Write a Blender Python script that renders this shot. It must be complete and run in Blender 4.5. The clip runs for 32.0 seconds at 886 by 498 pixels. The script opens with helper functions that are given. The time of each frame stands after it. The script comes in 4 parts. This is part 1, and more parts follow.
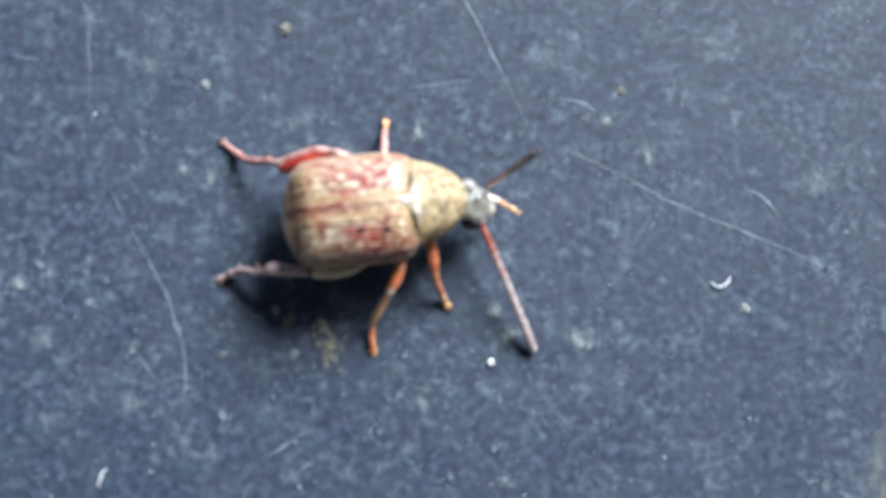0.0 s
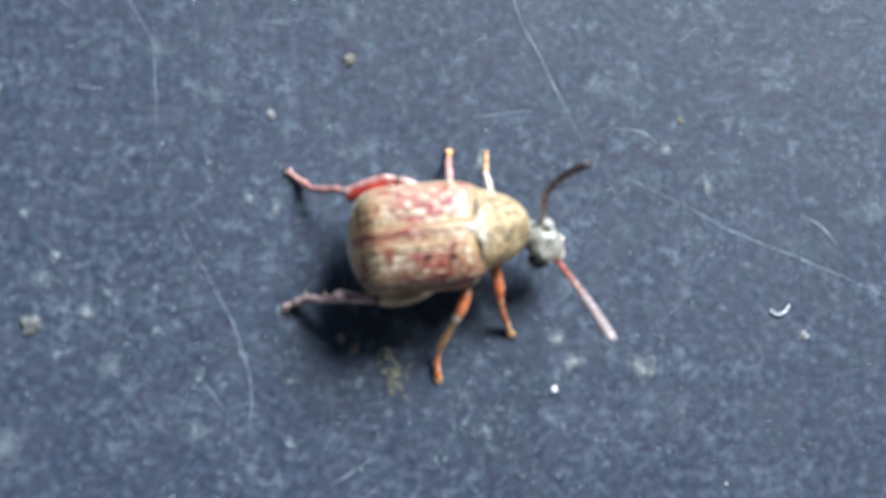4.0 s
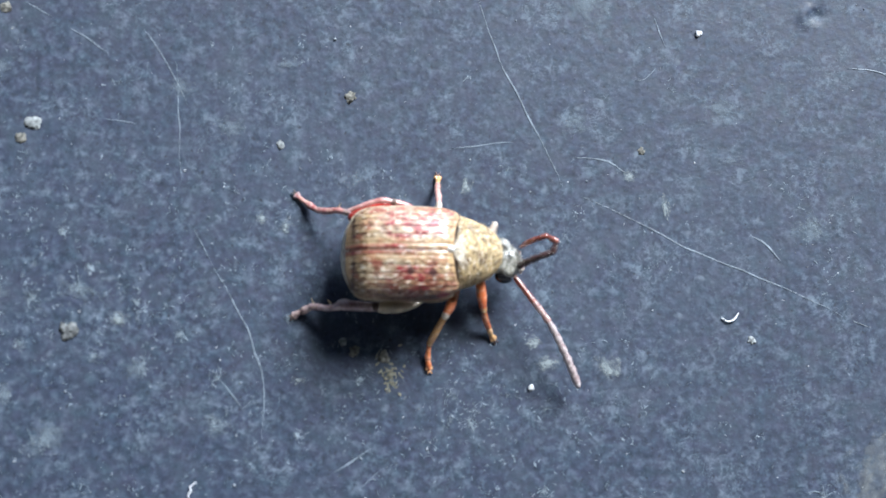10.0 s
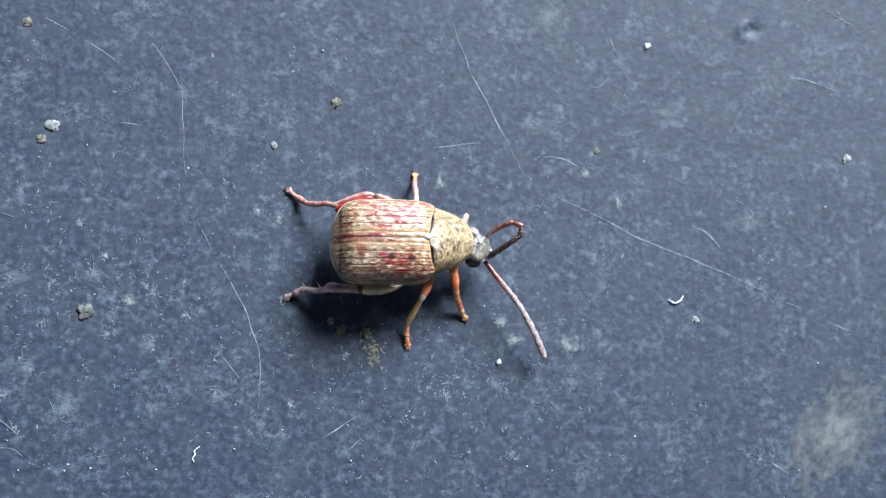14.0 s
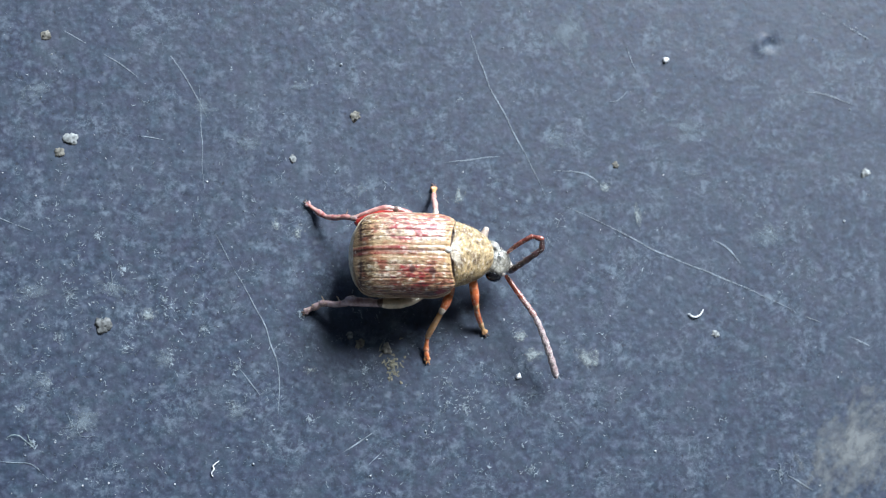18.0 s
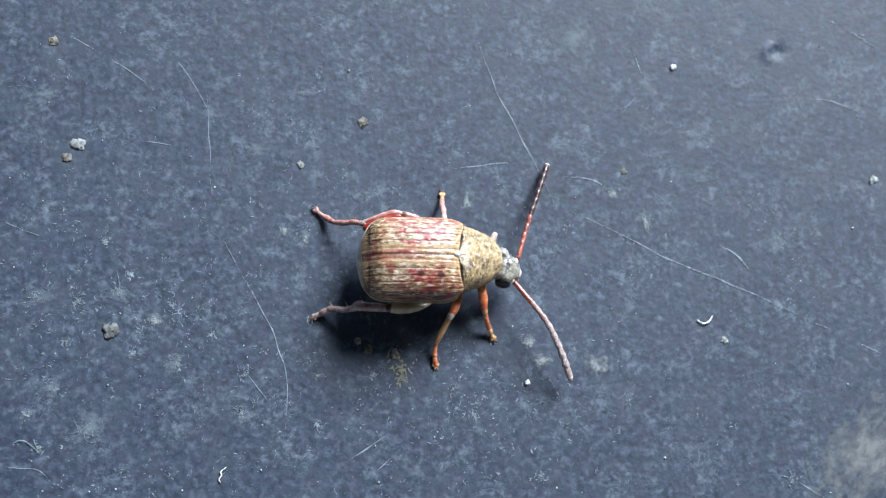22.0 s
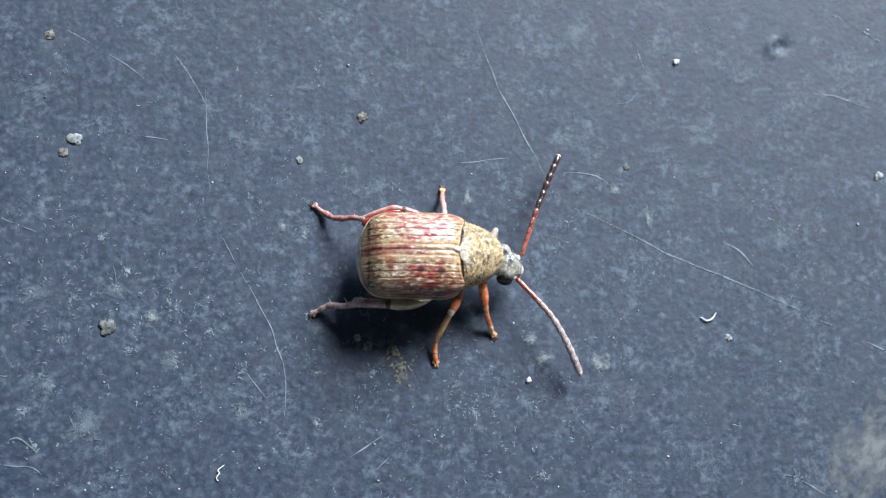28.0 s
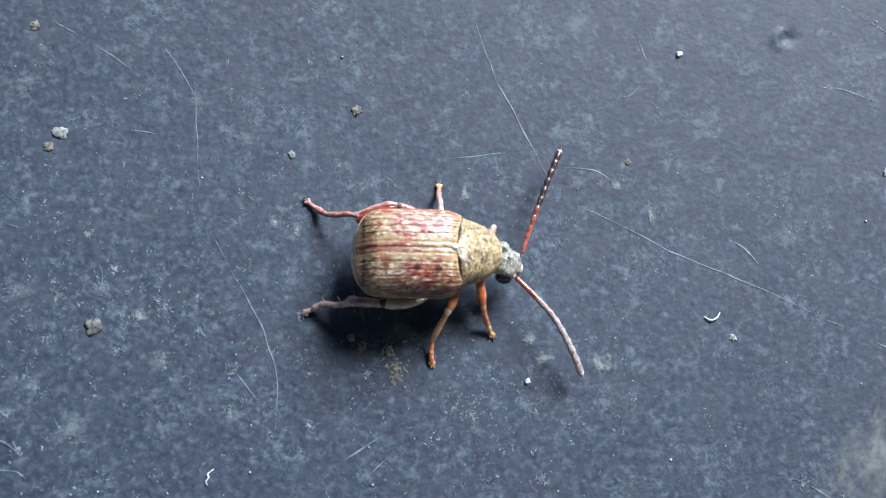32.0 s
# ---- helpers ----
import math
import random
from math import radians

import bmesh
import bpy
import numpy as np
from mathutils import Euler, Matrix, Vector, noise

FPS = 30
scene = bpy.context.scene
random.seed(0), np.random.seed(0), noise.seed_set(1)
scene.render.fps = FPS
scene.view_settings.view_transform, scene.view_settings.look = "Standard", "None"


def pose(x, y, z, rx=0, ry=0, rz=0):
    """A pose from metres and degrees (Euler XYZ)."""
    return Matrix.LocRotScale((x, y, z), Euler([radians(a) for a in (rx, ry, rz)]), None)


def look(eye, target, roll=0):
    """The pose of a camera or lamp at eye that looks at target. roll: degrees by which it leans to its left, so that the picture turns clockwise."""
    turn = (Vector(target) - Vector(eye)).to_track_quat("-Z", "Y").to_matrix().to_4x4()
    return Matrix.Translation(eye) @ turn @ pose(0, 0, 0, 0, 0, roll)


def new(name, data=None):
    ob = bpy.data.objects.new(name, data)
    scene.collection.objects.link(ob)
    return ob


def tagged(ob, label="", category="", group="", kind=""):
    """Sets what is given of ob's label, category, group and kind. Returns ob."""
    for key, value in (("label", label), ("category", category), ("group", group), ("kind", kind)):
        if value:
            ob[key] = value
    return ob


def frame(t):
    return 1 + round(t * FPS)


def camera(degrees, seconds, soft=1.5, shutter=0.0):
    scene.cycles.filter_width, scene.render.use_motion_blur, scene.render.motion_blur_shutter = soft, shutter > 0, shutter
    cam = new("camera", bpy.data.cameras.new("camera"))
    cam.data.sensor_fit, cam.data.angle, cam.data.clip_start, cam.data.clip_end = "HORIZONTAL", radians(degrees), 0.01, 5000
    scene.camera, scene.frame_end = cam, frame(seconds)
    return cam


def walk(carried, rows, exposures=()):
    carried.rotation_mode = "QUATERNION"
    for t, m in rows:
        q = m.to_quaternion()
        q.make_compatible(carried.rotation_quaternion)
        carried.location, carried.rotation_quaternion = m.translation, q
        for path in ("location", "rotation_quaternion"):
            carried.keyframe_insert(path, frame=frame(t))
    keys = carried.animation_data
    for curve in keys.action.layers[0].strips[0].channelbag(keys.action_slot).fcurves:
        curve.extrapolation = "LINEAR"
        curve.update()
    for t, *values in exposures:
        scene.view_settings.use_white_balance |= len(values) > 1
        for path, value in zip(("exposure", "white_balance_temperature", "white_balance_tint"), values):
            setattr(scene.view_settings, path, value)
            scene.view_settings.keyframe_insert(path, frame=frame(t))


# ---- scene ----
MM = 0.001

# ---- camera and its path: seconds, metres, degrees ----
PATH = [
    (0, -0.002600, -0.004544, 0.038878, 4.569, -5.240, -1.272),
    (0.5, -0.002590, -0.003964, 0.038897, 4.707, -5.078, -1.123),
    (1, -0.003765, -0.003917, 0.038776, 5.484, -6.248, -1.327),
    (1.5, -0.003745, -0.004049, 0.038877, 5.991, -5.831, -1.213),
    (2, -0.004245, -0.004393, 0.038766, 6.568, -6.222, -1.292),
    (2.5, -0.003911, -0.004333, 0.038933, 6.136, -5.506, -1.269),
    (3, -0.004436, -0.004538, 0.038862, 6.034, -6.116, -1.302),
    (3.5, -0.004522, -0.004841, 0.038921, 6.118, -6.090, -1.402),
    (5.5, -0.005491, -0.005231, 0.038930, 6.250, -6.971, -1.591),
    (6, -0.005143, -0.005530, 0.039055, 6.686, -6.340, -1.503),
    (6.5, -0.005360, -0.005446, 0.039188, 6.611, -6.554, -1.536),
    (7, -0.005240, -0.005593, 0.039491, 6.858, -6.301, -1.539),
    (7.5, -0.005336, -0.005454, 0.039904, 6.690, -6.414, -1.484),
    (8, -0.005546, -0.005864, 0.040396, 7.314, -6.667, -1.565),
    (8.5, -0.005173, -0.005912, 0.041131, 7.378, -6.176, -1.527),
    (9, -0.005524, -0.006019, 0.041902, 7.538, -6.688, -1.581),
    (9.5, -0.005561, -0.006175, 0.042810, 7.686, -6.788, -1.632),
    (10, -0.005853, -0.006330, 0.043917, 7.732, -7.250, -1.690),
    (10.5, -0.005914, -0.006666, 0.045172, 7.898, -7.411, -1.694),
    (11, -0.006222, -0.006900, 0.046467, 7.885, -7.879, -1.802),
    (11.5, -0.006344, -0.007077, 0.047527, 7.842, -8.069, -1.846),
    (12, -0.006522, -0.007463, 0.048351, 8.072, -8.261, -1.942),
    (12.5, -0.006782, -0.007526, 0.048837, 8.008, -8.527, -1.951),
    (13, -0.006767, -0.007719, 0.049050, 8.178, -8.427, -1.975),
    (13.5, -0.006876, -0.007977, 0.048902, 8.527, -8.455, -2.035),
    (14, -0.006980, -0.007826, 0.048914, 8.382, -8.477, -2.006),
    (14.5, -0.007047, -0.007883, 0.048882, 8.494, -8.462, -2.033),
    (16.5, -0.007560, -0.008097, 0.048631, 8.997, -8.745, -2.061),
    (17, -0.007750, -0.008172, 0.048508, 9.191, -8.892, -2.108),
    (17.5, -0.007671, -0.008158, 0.048552, 9.231, -8.732, -2.114),
    (18, -0.007697, -0.008219, 0.048544, 9.362, -8.707, -2.090),
    (18.5, -0.007790, -0.008331, 0.048462, 9.569, -8.769, -2.137),
    (19, -0.007780, -0.008673, 0.048384, 10.023, -8.697, -2.157),
    (19.5, -0.007745, -0.008665, 0.048379, 10.041, -8.632, -2.130),
    (20, -0.007949, -0.008833, 0.048287, 10.292, -8.819, -2.184),
    (20.5, -0.007895, -0.008968, 0.048253, 10.468, -8.730, -2.174),
    (21, -0.007989, -0.009128, 0.048179, 10.677, -8.819, -2.220),
    (21.5, -0.008108, -0.009077, 0.048172, 10.622, -8.942, -2.204),
    (22, -0.008071, -0.009289, 0.048136, 10.873, -8.878, -2.209),
    (22.5, -0.008082, -0.009447, 0.048096, 11.062, -8.874, -2.249),
    (23, -0.008145, -0.009311, 0.048131, 10.896, -8.932, -2.212),
    (23.5, -0.008109, -0.009477, 0.048071, 11.104, -8.874, -2.266),
    (24, -0.008002, -0.009510, 0.048179, 11.102, -8.738, -2.229),
    (24.5, -0.008061, -0.009375, 0.048152, 10.948, -8.819, -2.217),
    (25, -0.007959, -0.009572, 0.048109, 11.170, -8.694, -2.227),
    (25.5, -0.007891, -0.009651, 0.048067, 11.259, -8.622, -2.219),
    (27.5, -0.007996, -0.009394, 0.047731, 10.970, -8.845, -2.179),
    (28, -0.007880, -0.009575, 0.047549, 11.198, -8.740, -2.191),
    (28.5, -0.007845, -0.009602, 0.047446, 11.235, -8.732, -2.205),
    (29, -0.007836, -0.009412, 0.047297, 11.024, -8.782, -2.130),
    (29.5, -0.007841, -0.009441, 0.047143, 11.078, -8.834, -2.151),
    (30, -0.007724, -0.009382, 0.046983, 11.036, -8.745, -2.160),
    (30.5, -0.007687, -0.009348, 0.046845, 11.015, -8.752, -2.127),
    (31, -0.007526, -0.009389, 0.046675, 11.091, -8.601, -2.140),
    (31.5, -0.007669, -0.009205, 0.046456, 10.921, -8.828, -2.129),
    (32, -0.007594, -0.009226, 0.046231, 10.997, -8.777, -2.153),
]
cam = camera(28.0, 32.0, soft=1.3, shutter=0.5)
cam.data.dof.use_dof = True
cam.data.dof.focus_distance = 0.0480
cam.data.dof.aperture_fstop = 105
walk(cam, [(t, pose(*row)) for t, *row in PATH],
     [(0, 1.02, 5860, 7), (6, 0.97, 5800, 7), (12, 0.97, 5750, 8), (19, 0.88, 5760, 7), (32, 0.80, 5800, 7)])

# ---- world and sun ----
SUN_FROM = Vector((0.53, 0.82, 0.75)).normalized()
world = bpy.data.worlds.new("sky")
scene.world = world
world.use_nodes = True
wt = world.node_tree
sky = wt.nodes.new("ShaderNodeTexSky")
sky.sky_type = "NISHITA"
sky.sun_disc = False
sky.sun_elevation = math.asin(SUN_FROM.z)
sky.sun_rotation = math.atan2(SUN_FROM.x, SUN_FROM.y)
wt.links.new(sky.outputs[0], wt.nodes["Background"].inputs[0])
wt.nodes["Background"].inputs[1].default_value = 0.04
sun_data = bpy.data.lights.new("sun", "SUN")
sun_data.energy = 5.0
sun_data.angle = radians(28)
sun_data.color = (1.0, 0.985, 0.965)
sun = new("sun", sun_data)
sun.matrix_world = look(SUN_FROM * 2.0, (0, 0, 0))


# ---- materials ----
def material(name):
    m = bpy.data.materials.new(name)
    m.use_nodes = True
    nt = m.node_tree
    return m, nt, nt.nodes["Principled BSDF"]


def add(nt, kind, **values):
    n = nt.nodes.new(kind)
    for key, value in values.items():
        n.inputs[key].default_value = value
    return n


def coords(nt, scale, stretch=(1, 1, 1)):
    tc = nt.nodes.new("ShaderNodeTexCoord")
    mp = nt.nodes.new("ShaderNodeMapping")
    mp.inputs["Scale"].default_value = [scale * s for s in stretch]
    nt.links.new(tc.outputs["Object"], mp.inputs["Vector"])
    return mp.outputs["Vector"]


def noise_tex(nt, vector, scale, detail=4.0, rough=0.6):
    n = add(nt, "ShaderNodeTexNoise", Scale=scale, Detail=detail, Roughness=rough)
    nt.links.new(vector, n.inputs["Vector"])
    return n.outputs["Fac"]


def ramp(nt, fac, stops):
    r = nt.nodes.new("ShaderNodeValToRGB")
    els = r.color_ramp.elements
    while len(els) < len(stops):
        els.new(0.5)
    for e, (p, c) in zip(els, stops):
        e.position, e.color = p, (*c, 1)
    nt.links.new(fac, r.inputs["Fac"])
    return r.outputs["Color"]


def mix(nt, fac, a, b, blend="MIX"):
    n = nt.nodes.new("ShaderNodeMix")
    n.data_type, n.blend_type = "RGBA", blend
    for socket, value in ((n.inputs[0], fac), (n.inputs[6], a), (n.inputs[7], b)):
        if isinstance(value, (int, float)):
            socket.default_value = value
        elif isinstance(value, tuple):
            socket.default_value = (*value, 1)
        else:
            nt.links.new(value, socket)
    return n.outputs[2]


def bump(nt, height, strength, distance, bsdf):
    b = add(nt, "ShaderNodeBump", Strength=strength, Distance=distance)
    nt.links.new(height, b.inputs["Height"])
    nt.links.new(b.outputs[0], bsdf.inputs["Normal"])


def clamp(k):
    return max(0.0, min(1.0, k))


def grey(v):
    return (v, v, v)


def ground_material():
    m, nt, b = material("dark_plastic")
    v = coords(nt, 1000.0)
    cloud = noise_tex(nt, v, 0.22, 3.0, 0.55)
    tint = noise_tex(nt, v, 0.8, 4.0, 0.6)
    shade = noise_tex(nt, v, 2.2, 3.0, 0.6)
    mottle = noise_tex(nt, v, 4.6, 4.0, 0.6)
    fine = noise_tex(nt, v, 15.0, 3.0, 0.6)
    pits = noise_tex(nt, v, 7.0, 2.0, 0.5)
    patch = noise_tex(nt, v, 0.55, 3.0, 0.6)
    wisp = add(nt, "ShaderNodeTexNoise", Scale=2.3, Detail=6.0, Roughness=0.75, Distortion=0.15)
    nt.links.new(v, wisp.inputs["Vector"])
    thread = add(nt, "ShaderNodeTexNoise", Scale=2.6, Detail=4.0, Roughness=0.7, Distortion=0.5)
    nt.links.new(v, thread.inputs["Vector"])
    base = ramp(nt, mottle, [(0.30, (0.011, 0.018, 0.034)), (0.5, (0.0225, 0.0345, 0.065)), (0.69, (0.046, 0.067, 0.111))])
    base = mix(nt, ramp(nt, tint, [(0.42, grey(0.0)), (0.66, grey(0.55))]), base, (0.042, 0.054, 0.078))
    base = mix(nt, 1.0, base, ramp(nt, shade, [(0.32, (1.0, 0.84, 0.92)), (0.5, (0.92, 0.92, 0.92)), (0.68, (0.8, 1.0, 0.92))]), "MULTIPLY")
    base = mix(nt, ramp(nt, cloud, [(0.35, grey(0.0)), (0.7, grey(0.3))]), base, (0.034, 0.050, 0.082))
    veil = mix(nt, 1.0, ramp(nt, wisp.outputs["Fac"], [(0.52, grey(0.0)), (0.74, grey(0.95))]),
               ramp(nt, patch, [(0.38, grey(0.3)), (0.62, grey(1.0))]), "MULTIPLY")
    base = mix(nt, veil, base, (0.14, 0.175, 0.22))
    hair = mix(nt, 1.0, ramp(nt, thread.outputs["Fac"], [(0.478, grey(0.0)), (0.5, grey(0.5)), (0.522, grey(0.0))]),
               ramp(nt, patch, [(0.5, grey(0.0)), (0.64, grey(1.0))]), "MULTIPLY")
    base = mix(nt, hair, base, (0.15, 0.19, 0.235))
    base = mix(nt, ramp(nt, fine, [(0.6, grey(0.0)), (0.74, grey(0.4))]), base, (0.13, 0.165, 0.215))
    spots = noise_tex(nt, v, 3.3, 1.0, 0.4)
    base = mix(nt, ramp(nt, spots, [(0.67, grey(0.0)), (0.82, grey(0.6))]), base, (0.13, 0.16, 0.20))
    base = mix(nt, ramp(nt, pits, [(0.27, grey(0.8)), (0.36, grey(0.0))]), base, (0.010, 0.015, 0.026))
    nt.links.new(base, b.inputs["Base Color"])
    rough = ramp(nt, mottle, [(0.3, grey(0.45)), (0.7, grey(0.65))])
    nt.links.new(rough, b.inputs["Roughness"])
    b.inputs["Specular IOR Level"].default_value = 0.5
    dents = noise_tex(nt, v, 1.6, 2.0, 0.5)
    height = mix(nt, 0.35, mix(nt, 0.5, pits, mottle), dents)
    bump(nt, height, 0.26, 0.00007, b)
    return m


def attribute_material(name, rough, grain, grain_scale, relief, stretch=(1, 1, 1), coat=0.0):
    """Colour from the pattern stored on the mesh, with fine grain over it."""
    m, nt, b = material(name)
    at = nt.nodes.new("ShaderNodeAttribute")
    at.attribute_name = "pattern"
    v = coords(nt, 1000.0, stretch)
    g = noise_tex(nt, v, grain_scale, 3.0, 0.65)
    col = mix(nt, grain, at.outputs["Color"], ramp(nt, g, [(0.36, grey(0.2)), (0.56, grey(1.0))]), "MULTIPLY")
    nt.links.new(col, b.inputs["Base Color"])
    b.inputs["Roughness"].default_value = rough
    b.inputs["Specular IOR Level"].default_value = 0.45
    b.inputs["Coat Weight"].default_value = coat
    b.inputs["Coat Roughness"].default_value = 0.22
    bump(nt, g, relief, 0.00003, b)
    return m


def chitin(name, dark, light, rough=0.35, scale=9.0, pale=(0.62, 0.52, 0.42), pale_amount=0.35, coat=0.0):
    """Horny skin: cloudy colour, sparse pale specks, a polished top coat where it shines."""
    m, nt, b = material(name)
    v = coords(nt, 1000.0)
    g = noise_tex(nt, v, scale * 0.7, 3.0, 0.55)
    h = noise_tex(nt, v, scale * 2.6, 2.0, 0.55)
    col = ramp(nt, g, [(0.35, dark), (0.65, light)])
    col = mix(nt, ramp(nt, h, [(0.5, grey(0.0)), (0.76, grey(pale_amount))]), col, pale)
    nt.links.new(col, b.inputs["Base Color"])
    b.inputs["Roughness"].default_value = rough
    b.inputs["Coat Weight"].default_value = coat
    b.inputs["Coat Roughness"].default_value = 0.12
    bump(nt, h, 0.35, 0.00002, b)
    return m


def plain(name, colour, rough=0.5, var=0.35, scale=8.0):
    m, nt, b = material(name)
    g = noise_tex(nt, coords(nt, 1000.0), scale, 3.0, 0.6)
    col = ramp(nt, g, [(0.3, tuple(c * (1 - var) for c in colour)), (0.7, tuple(min(1, c * (1 + var)) for c in colour))])
    nt.links.new(col, b.inputs["Base Color"])
    b.inputs["Roughness"].default_value = rough
    return m


def film_material(name, colour, strength, scale, lo=0.06, hi=0.34):
    """A thin dried film, broken up and fading out towards its own rim."""
    m, nt, b = material(name)
    tc = nt.nodes.new("ShaderNodeTexCoord")
    oi = nt.nodes.new("ShaderNodeObjectInfo")
    sh = nt.nodes.new("ShaderNodeVectorMath")
    sh.operation = "SCALE"
    sh.inputs[0].default_value = (37.0, 91.0, 13.0)
    nt.links.new(oi.outputs["Random"], sh.inputs["Scale"])
    ad = nt.nodes.new("ShaderNodeVectorMath")
    ad.operation = "ADD"
    nt.links.new(tc.outputs["Object"], ad.inputs[0])
    nt.links.new(sh.outputs[0], ad.inputs[1])
    tex = add(nt, "ShaderNodeTexNoise", Scale=scale, Detail=6.0, Roughness=0.66, Distortion=0.1)
    nt.links.new(ad.outputs[0], tex.inputs["Vector"])
    n = tex.outputs["Fac"]
    ln = nt.nodes.new("ShaderNodeVectorMath")
    ln.operation = "LENGTH"
    nt.links.new(tc.outputs["Object"], ln.inputs[0])
    ma = nt.nodes.new("ShaderNodeMath")
    ma.operation = "MULTIPLY_ADD"
    ma.inputs[1].default_value = -0.5
    nt.links.new(ln.outputs["Value"], ma.inputs[0])
    nt.links.new(n, ma.inputs[2])
    a = ramp(nt, ma.outputs[0], [(lo, grey(0.0)), (hi, grey(strength))])
    nt.links.new(a, b.inputs["Alpha"])
    b.inputs["Base Color"].default_value = (*colour, 1)
    b.inputs["Roughness"].default_value = 0.7
    return m


M_GROUND = ground_material()
M_ELYTRA = attribute_material("elytra_scales", 0.38, 0.35, 30.0, 0.5, (0.22, 1, 1), 0.6)
M_PRONOTUM = attribute_material("pronotum_scales", 0.55, 0.4, 22.0, 0.8)
M_BELLY = chitin("belly_chitin", (0.06, 0.045, 0.03), (0.2, 0.16, 0.1), 0.5, 6.0)
M_PYGIDIUM = chitin("pygidium_hair", (0.5, 0.44, 0.32), (0.8, 0.74, 0.6), 0.5, 7.0)
M_HEAD = chitin("head_chitin", (0.05, 0.048, 0.04), (0.36, 0.34, 0.28), 0.35, 6.0, (0.85, 0.82, 0.74), 0.6, 0.5)
M_EYE = plain("eye_black", (0.010, 0.010, 0.012), 0.1)
M_RED = chitin("leg_crimson_chitin", (0.22, 0.012, 0.012), (0.44, 0.05, 0.035), 0.22, 4.0, (0.8, 0.4, 0.35), 0.12, 0.6)
M_ORANGE = chitin("leg_orange_chitin", (0.46, 0.085, 0.03), (0.78, 0.25, 0.09), 0.22, 3.0, (0.95, 0.7, 0.5), 0.45, 1.0)
M_PINK = chitin("leg_pink_chitin", (0.36, 0.12, 0.11), (0.64, 0.34, 0.30), 0.22, 3.0, (0.92, 0.74, 0.68), 0.4, 0.8)
M_TAN = chitin("leg_tan_chitin", (0.50, 0.21, 0.07), (0.82, 0.46, 0.18), 0.22, 3.0, (0.9, 0.72, 0.52), 0.4, 1.0)
M_MAUVE = chitin("leg_mauve_chitin", (0.24, 0.14, 0.145), (0.56, 0.42, 0.42), 0.25, 4.0, (0.82, 0.72, 0.72), 0.4, 0.6)
M_LEAF = chitin("leg_beige_chitin", (0.40, 0.32, 0.20), (0.72, 0.60, 0.43), 0.35, 4.0, (0.85, 0.78, 0.66), 0.4, 0.4)
M_PALE = chitin("leg_pale_chitin", (0.5, 0.4, 0.32), (0.8, 0.7, 0.62), 0.35, 5.0, (0.9, 0.86, 0.8), 0.4, 0.6)
M_CLAW = chitin("claw_dark", (0.05, 0.03, 0.03), (0.16, 0.09, 0.07), 0.4)
M_ANT_RED = chitin("antenna_red", (0.22, 0.04, 0.025), (0.44, 0.13, 0.08), 0.25, 6.0, (0.8, 0.6, 0.52), 0.25, 0.8)
M_ANT_DARK = chitin("antenna_dark", (0.02, 0.011, 0.011), (0.07, 0.036, 0.034), 0.3, 8.0, (0.5, 0.4, 0.4), 0.08, 0.4)
M_ANT_PALE = chitin("antenna_pale", (0.24, 0.16, 0.16), (0.52, 0.42, 0.41), 0.3, 8.0, (0.9, 0.84, 0.82), 0.45, 0.6)
M_ANT_BROWN = chitin("antenna_brown", (0.13, 0.028, 0.02), (0.28, 0.085, 0.06), 0.25, 8.0, (0.7, 0.55, 0.5), 0.2, 0.7)
M_ANT_ROSE = chitin("antenna_rose", (0.22, 0.10, 0.09), (0.46, 0.26, 0.23), 0.25, 8.0, (0.9, 0.78, 0.72), 0.4, 0.7)
M_RING = chitin("antenna_ring", (0.07, 0.045, 0.04), (0.15, 0.105, 0.10), 0.7, 9.0, (0.3, 0.25, 0.24), 0.15)
M_ANT_TIP = chitin("antenna_tip", (0.55, 0.5, 0.48), (0.85, 0.8, 0.78), 0.4)
M_HAIR = plain("golden_hair", (0.46, 0.36, 0.21), 0.45)
M_DOWN = chitin("grey_down", (0.18, 0.18, 0.16), (0.42, 0.41, 0.38), 0.5, 6.0, (0.6, 0.6, 0.57), 0.15)
M_SILVER = plain("silver_down", (0.78, 0.77, 0.74), 0.4, 0.15)
M_WHITE = plain("white_scale", (0.8, 0.78, 0.72), 0.5, 0.1)


def grain_material():
    m, nt, b = material("white_grain")
    oi = nt.nodes.new("ShaderNodeObjectInfo")
    nt.links.new(ramp(nt, oi.outputs["Random"], [(0.0, (0.16, 0.19, 0.22)), (0.55, (0.34, 0.37, 0.4)), (1.0, (0.8, 0.82, 0.84))]), b.inputs["Base Color"])
    b.inputs["Roughness"].default_value = 0.3
    return m


M_GRAIN = grain_material()
M_CRUMB = plain("beige_crumb", (0.15, 0.145, 0.125), 0.9, 0.75, 9.0)
M_DUST_CRUMB = plain("dusty_crumb", (0.10, 0.105, 0.105), 0.9, 0.75, 8.0)
M_DEBRIS = plain("olive_dirt", (0.2, 0.19, 0.14), 0.9, 0.6, 9.0)
M_GREY_CRUMB = plain("grey_crumb", (0.22, 0.235, 0.235), 0.8, 0.7, 8.0)
M_FLAKE = film_material("pale_flake_film", (0.26, 0.30, 0.31), 0.8, 3.0, 0.25, 0.5)
M_STAIN_DENT_LIGHT = film_material("pale_stain_and_dent_light_film", (0.18, 0.225, 0.265), 0.55, 5.0, 0.27, 0.55)
M_SMEAR = film_material("dusty_smear_film", (0.19, 0.205, 0.21), 0.8, 6.0, 0.2, 0.55)
M_LINT = plain("white_lint", (0.8, 0.82, 0.84), 0.5, 0.1)
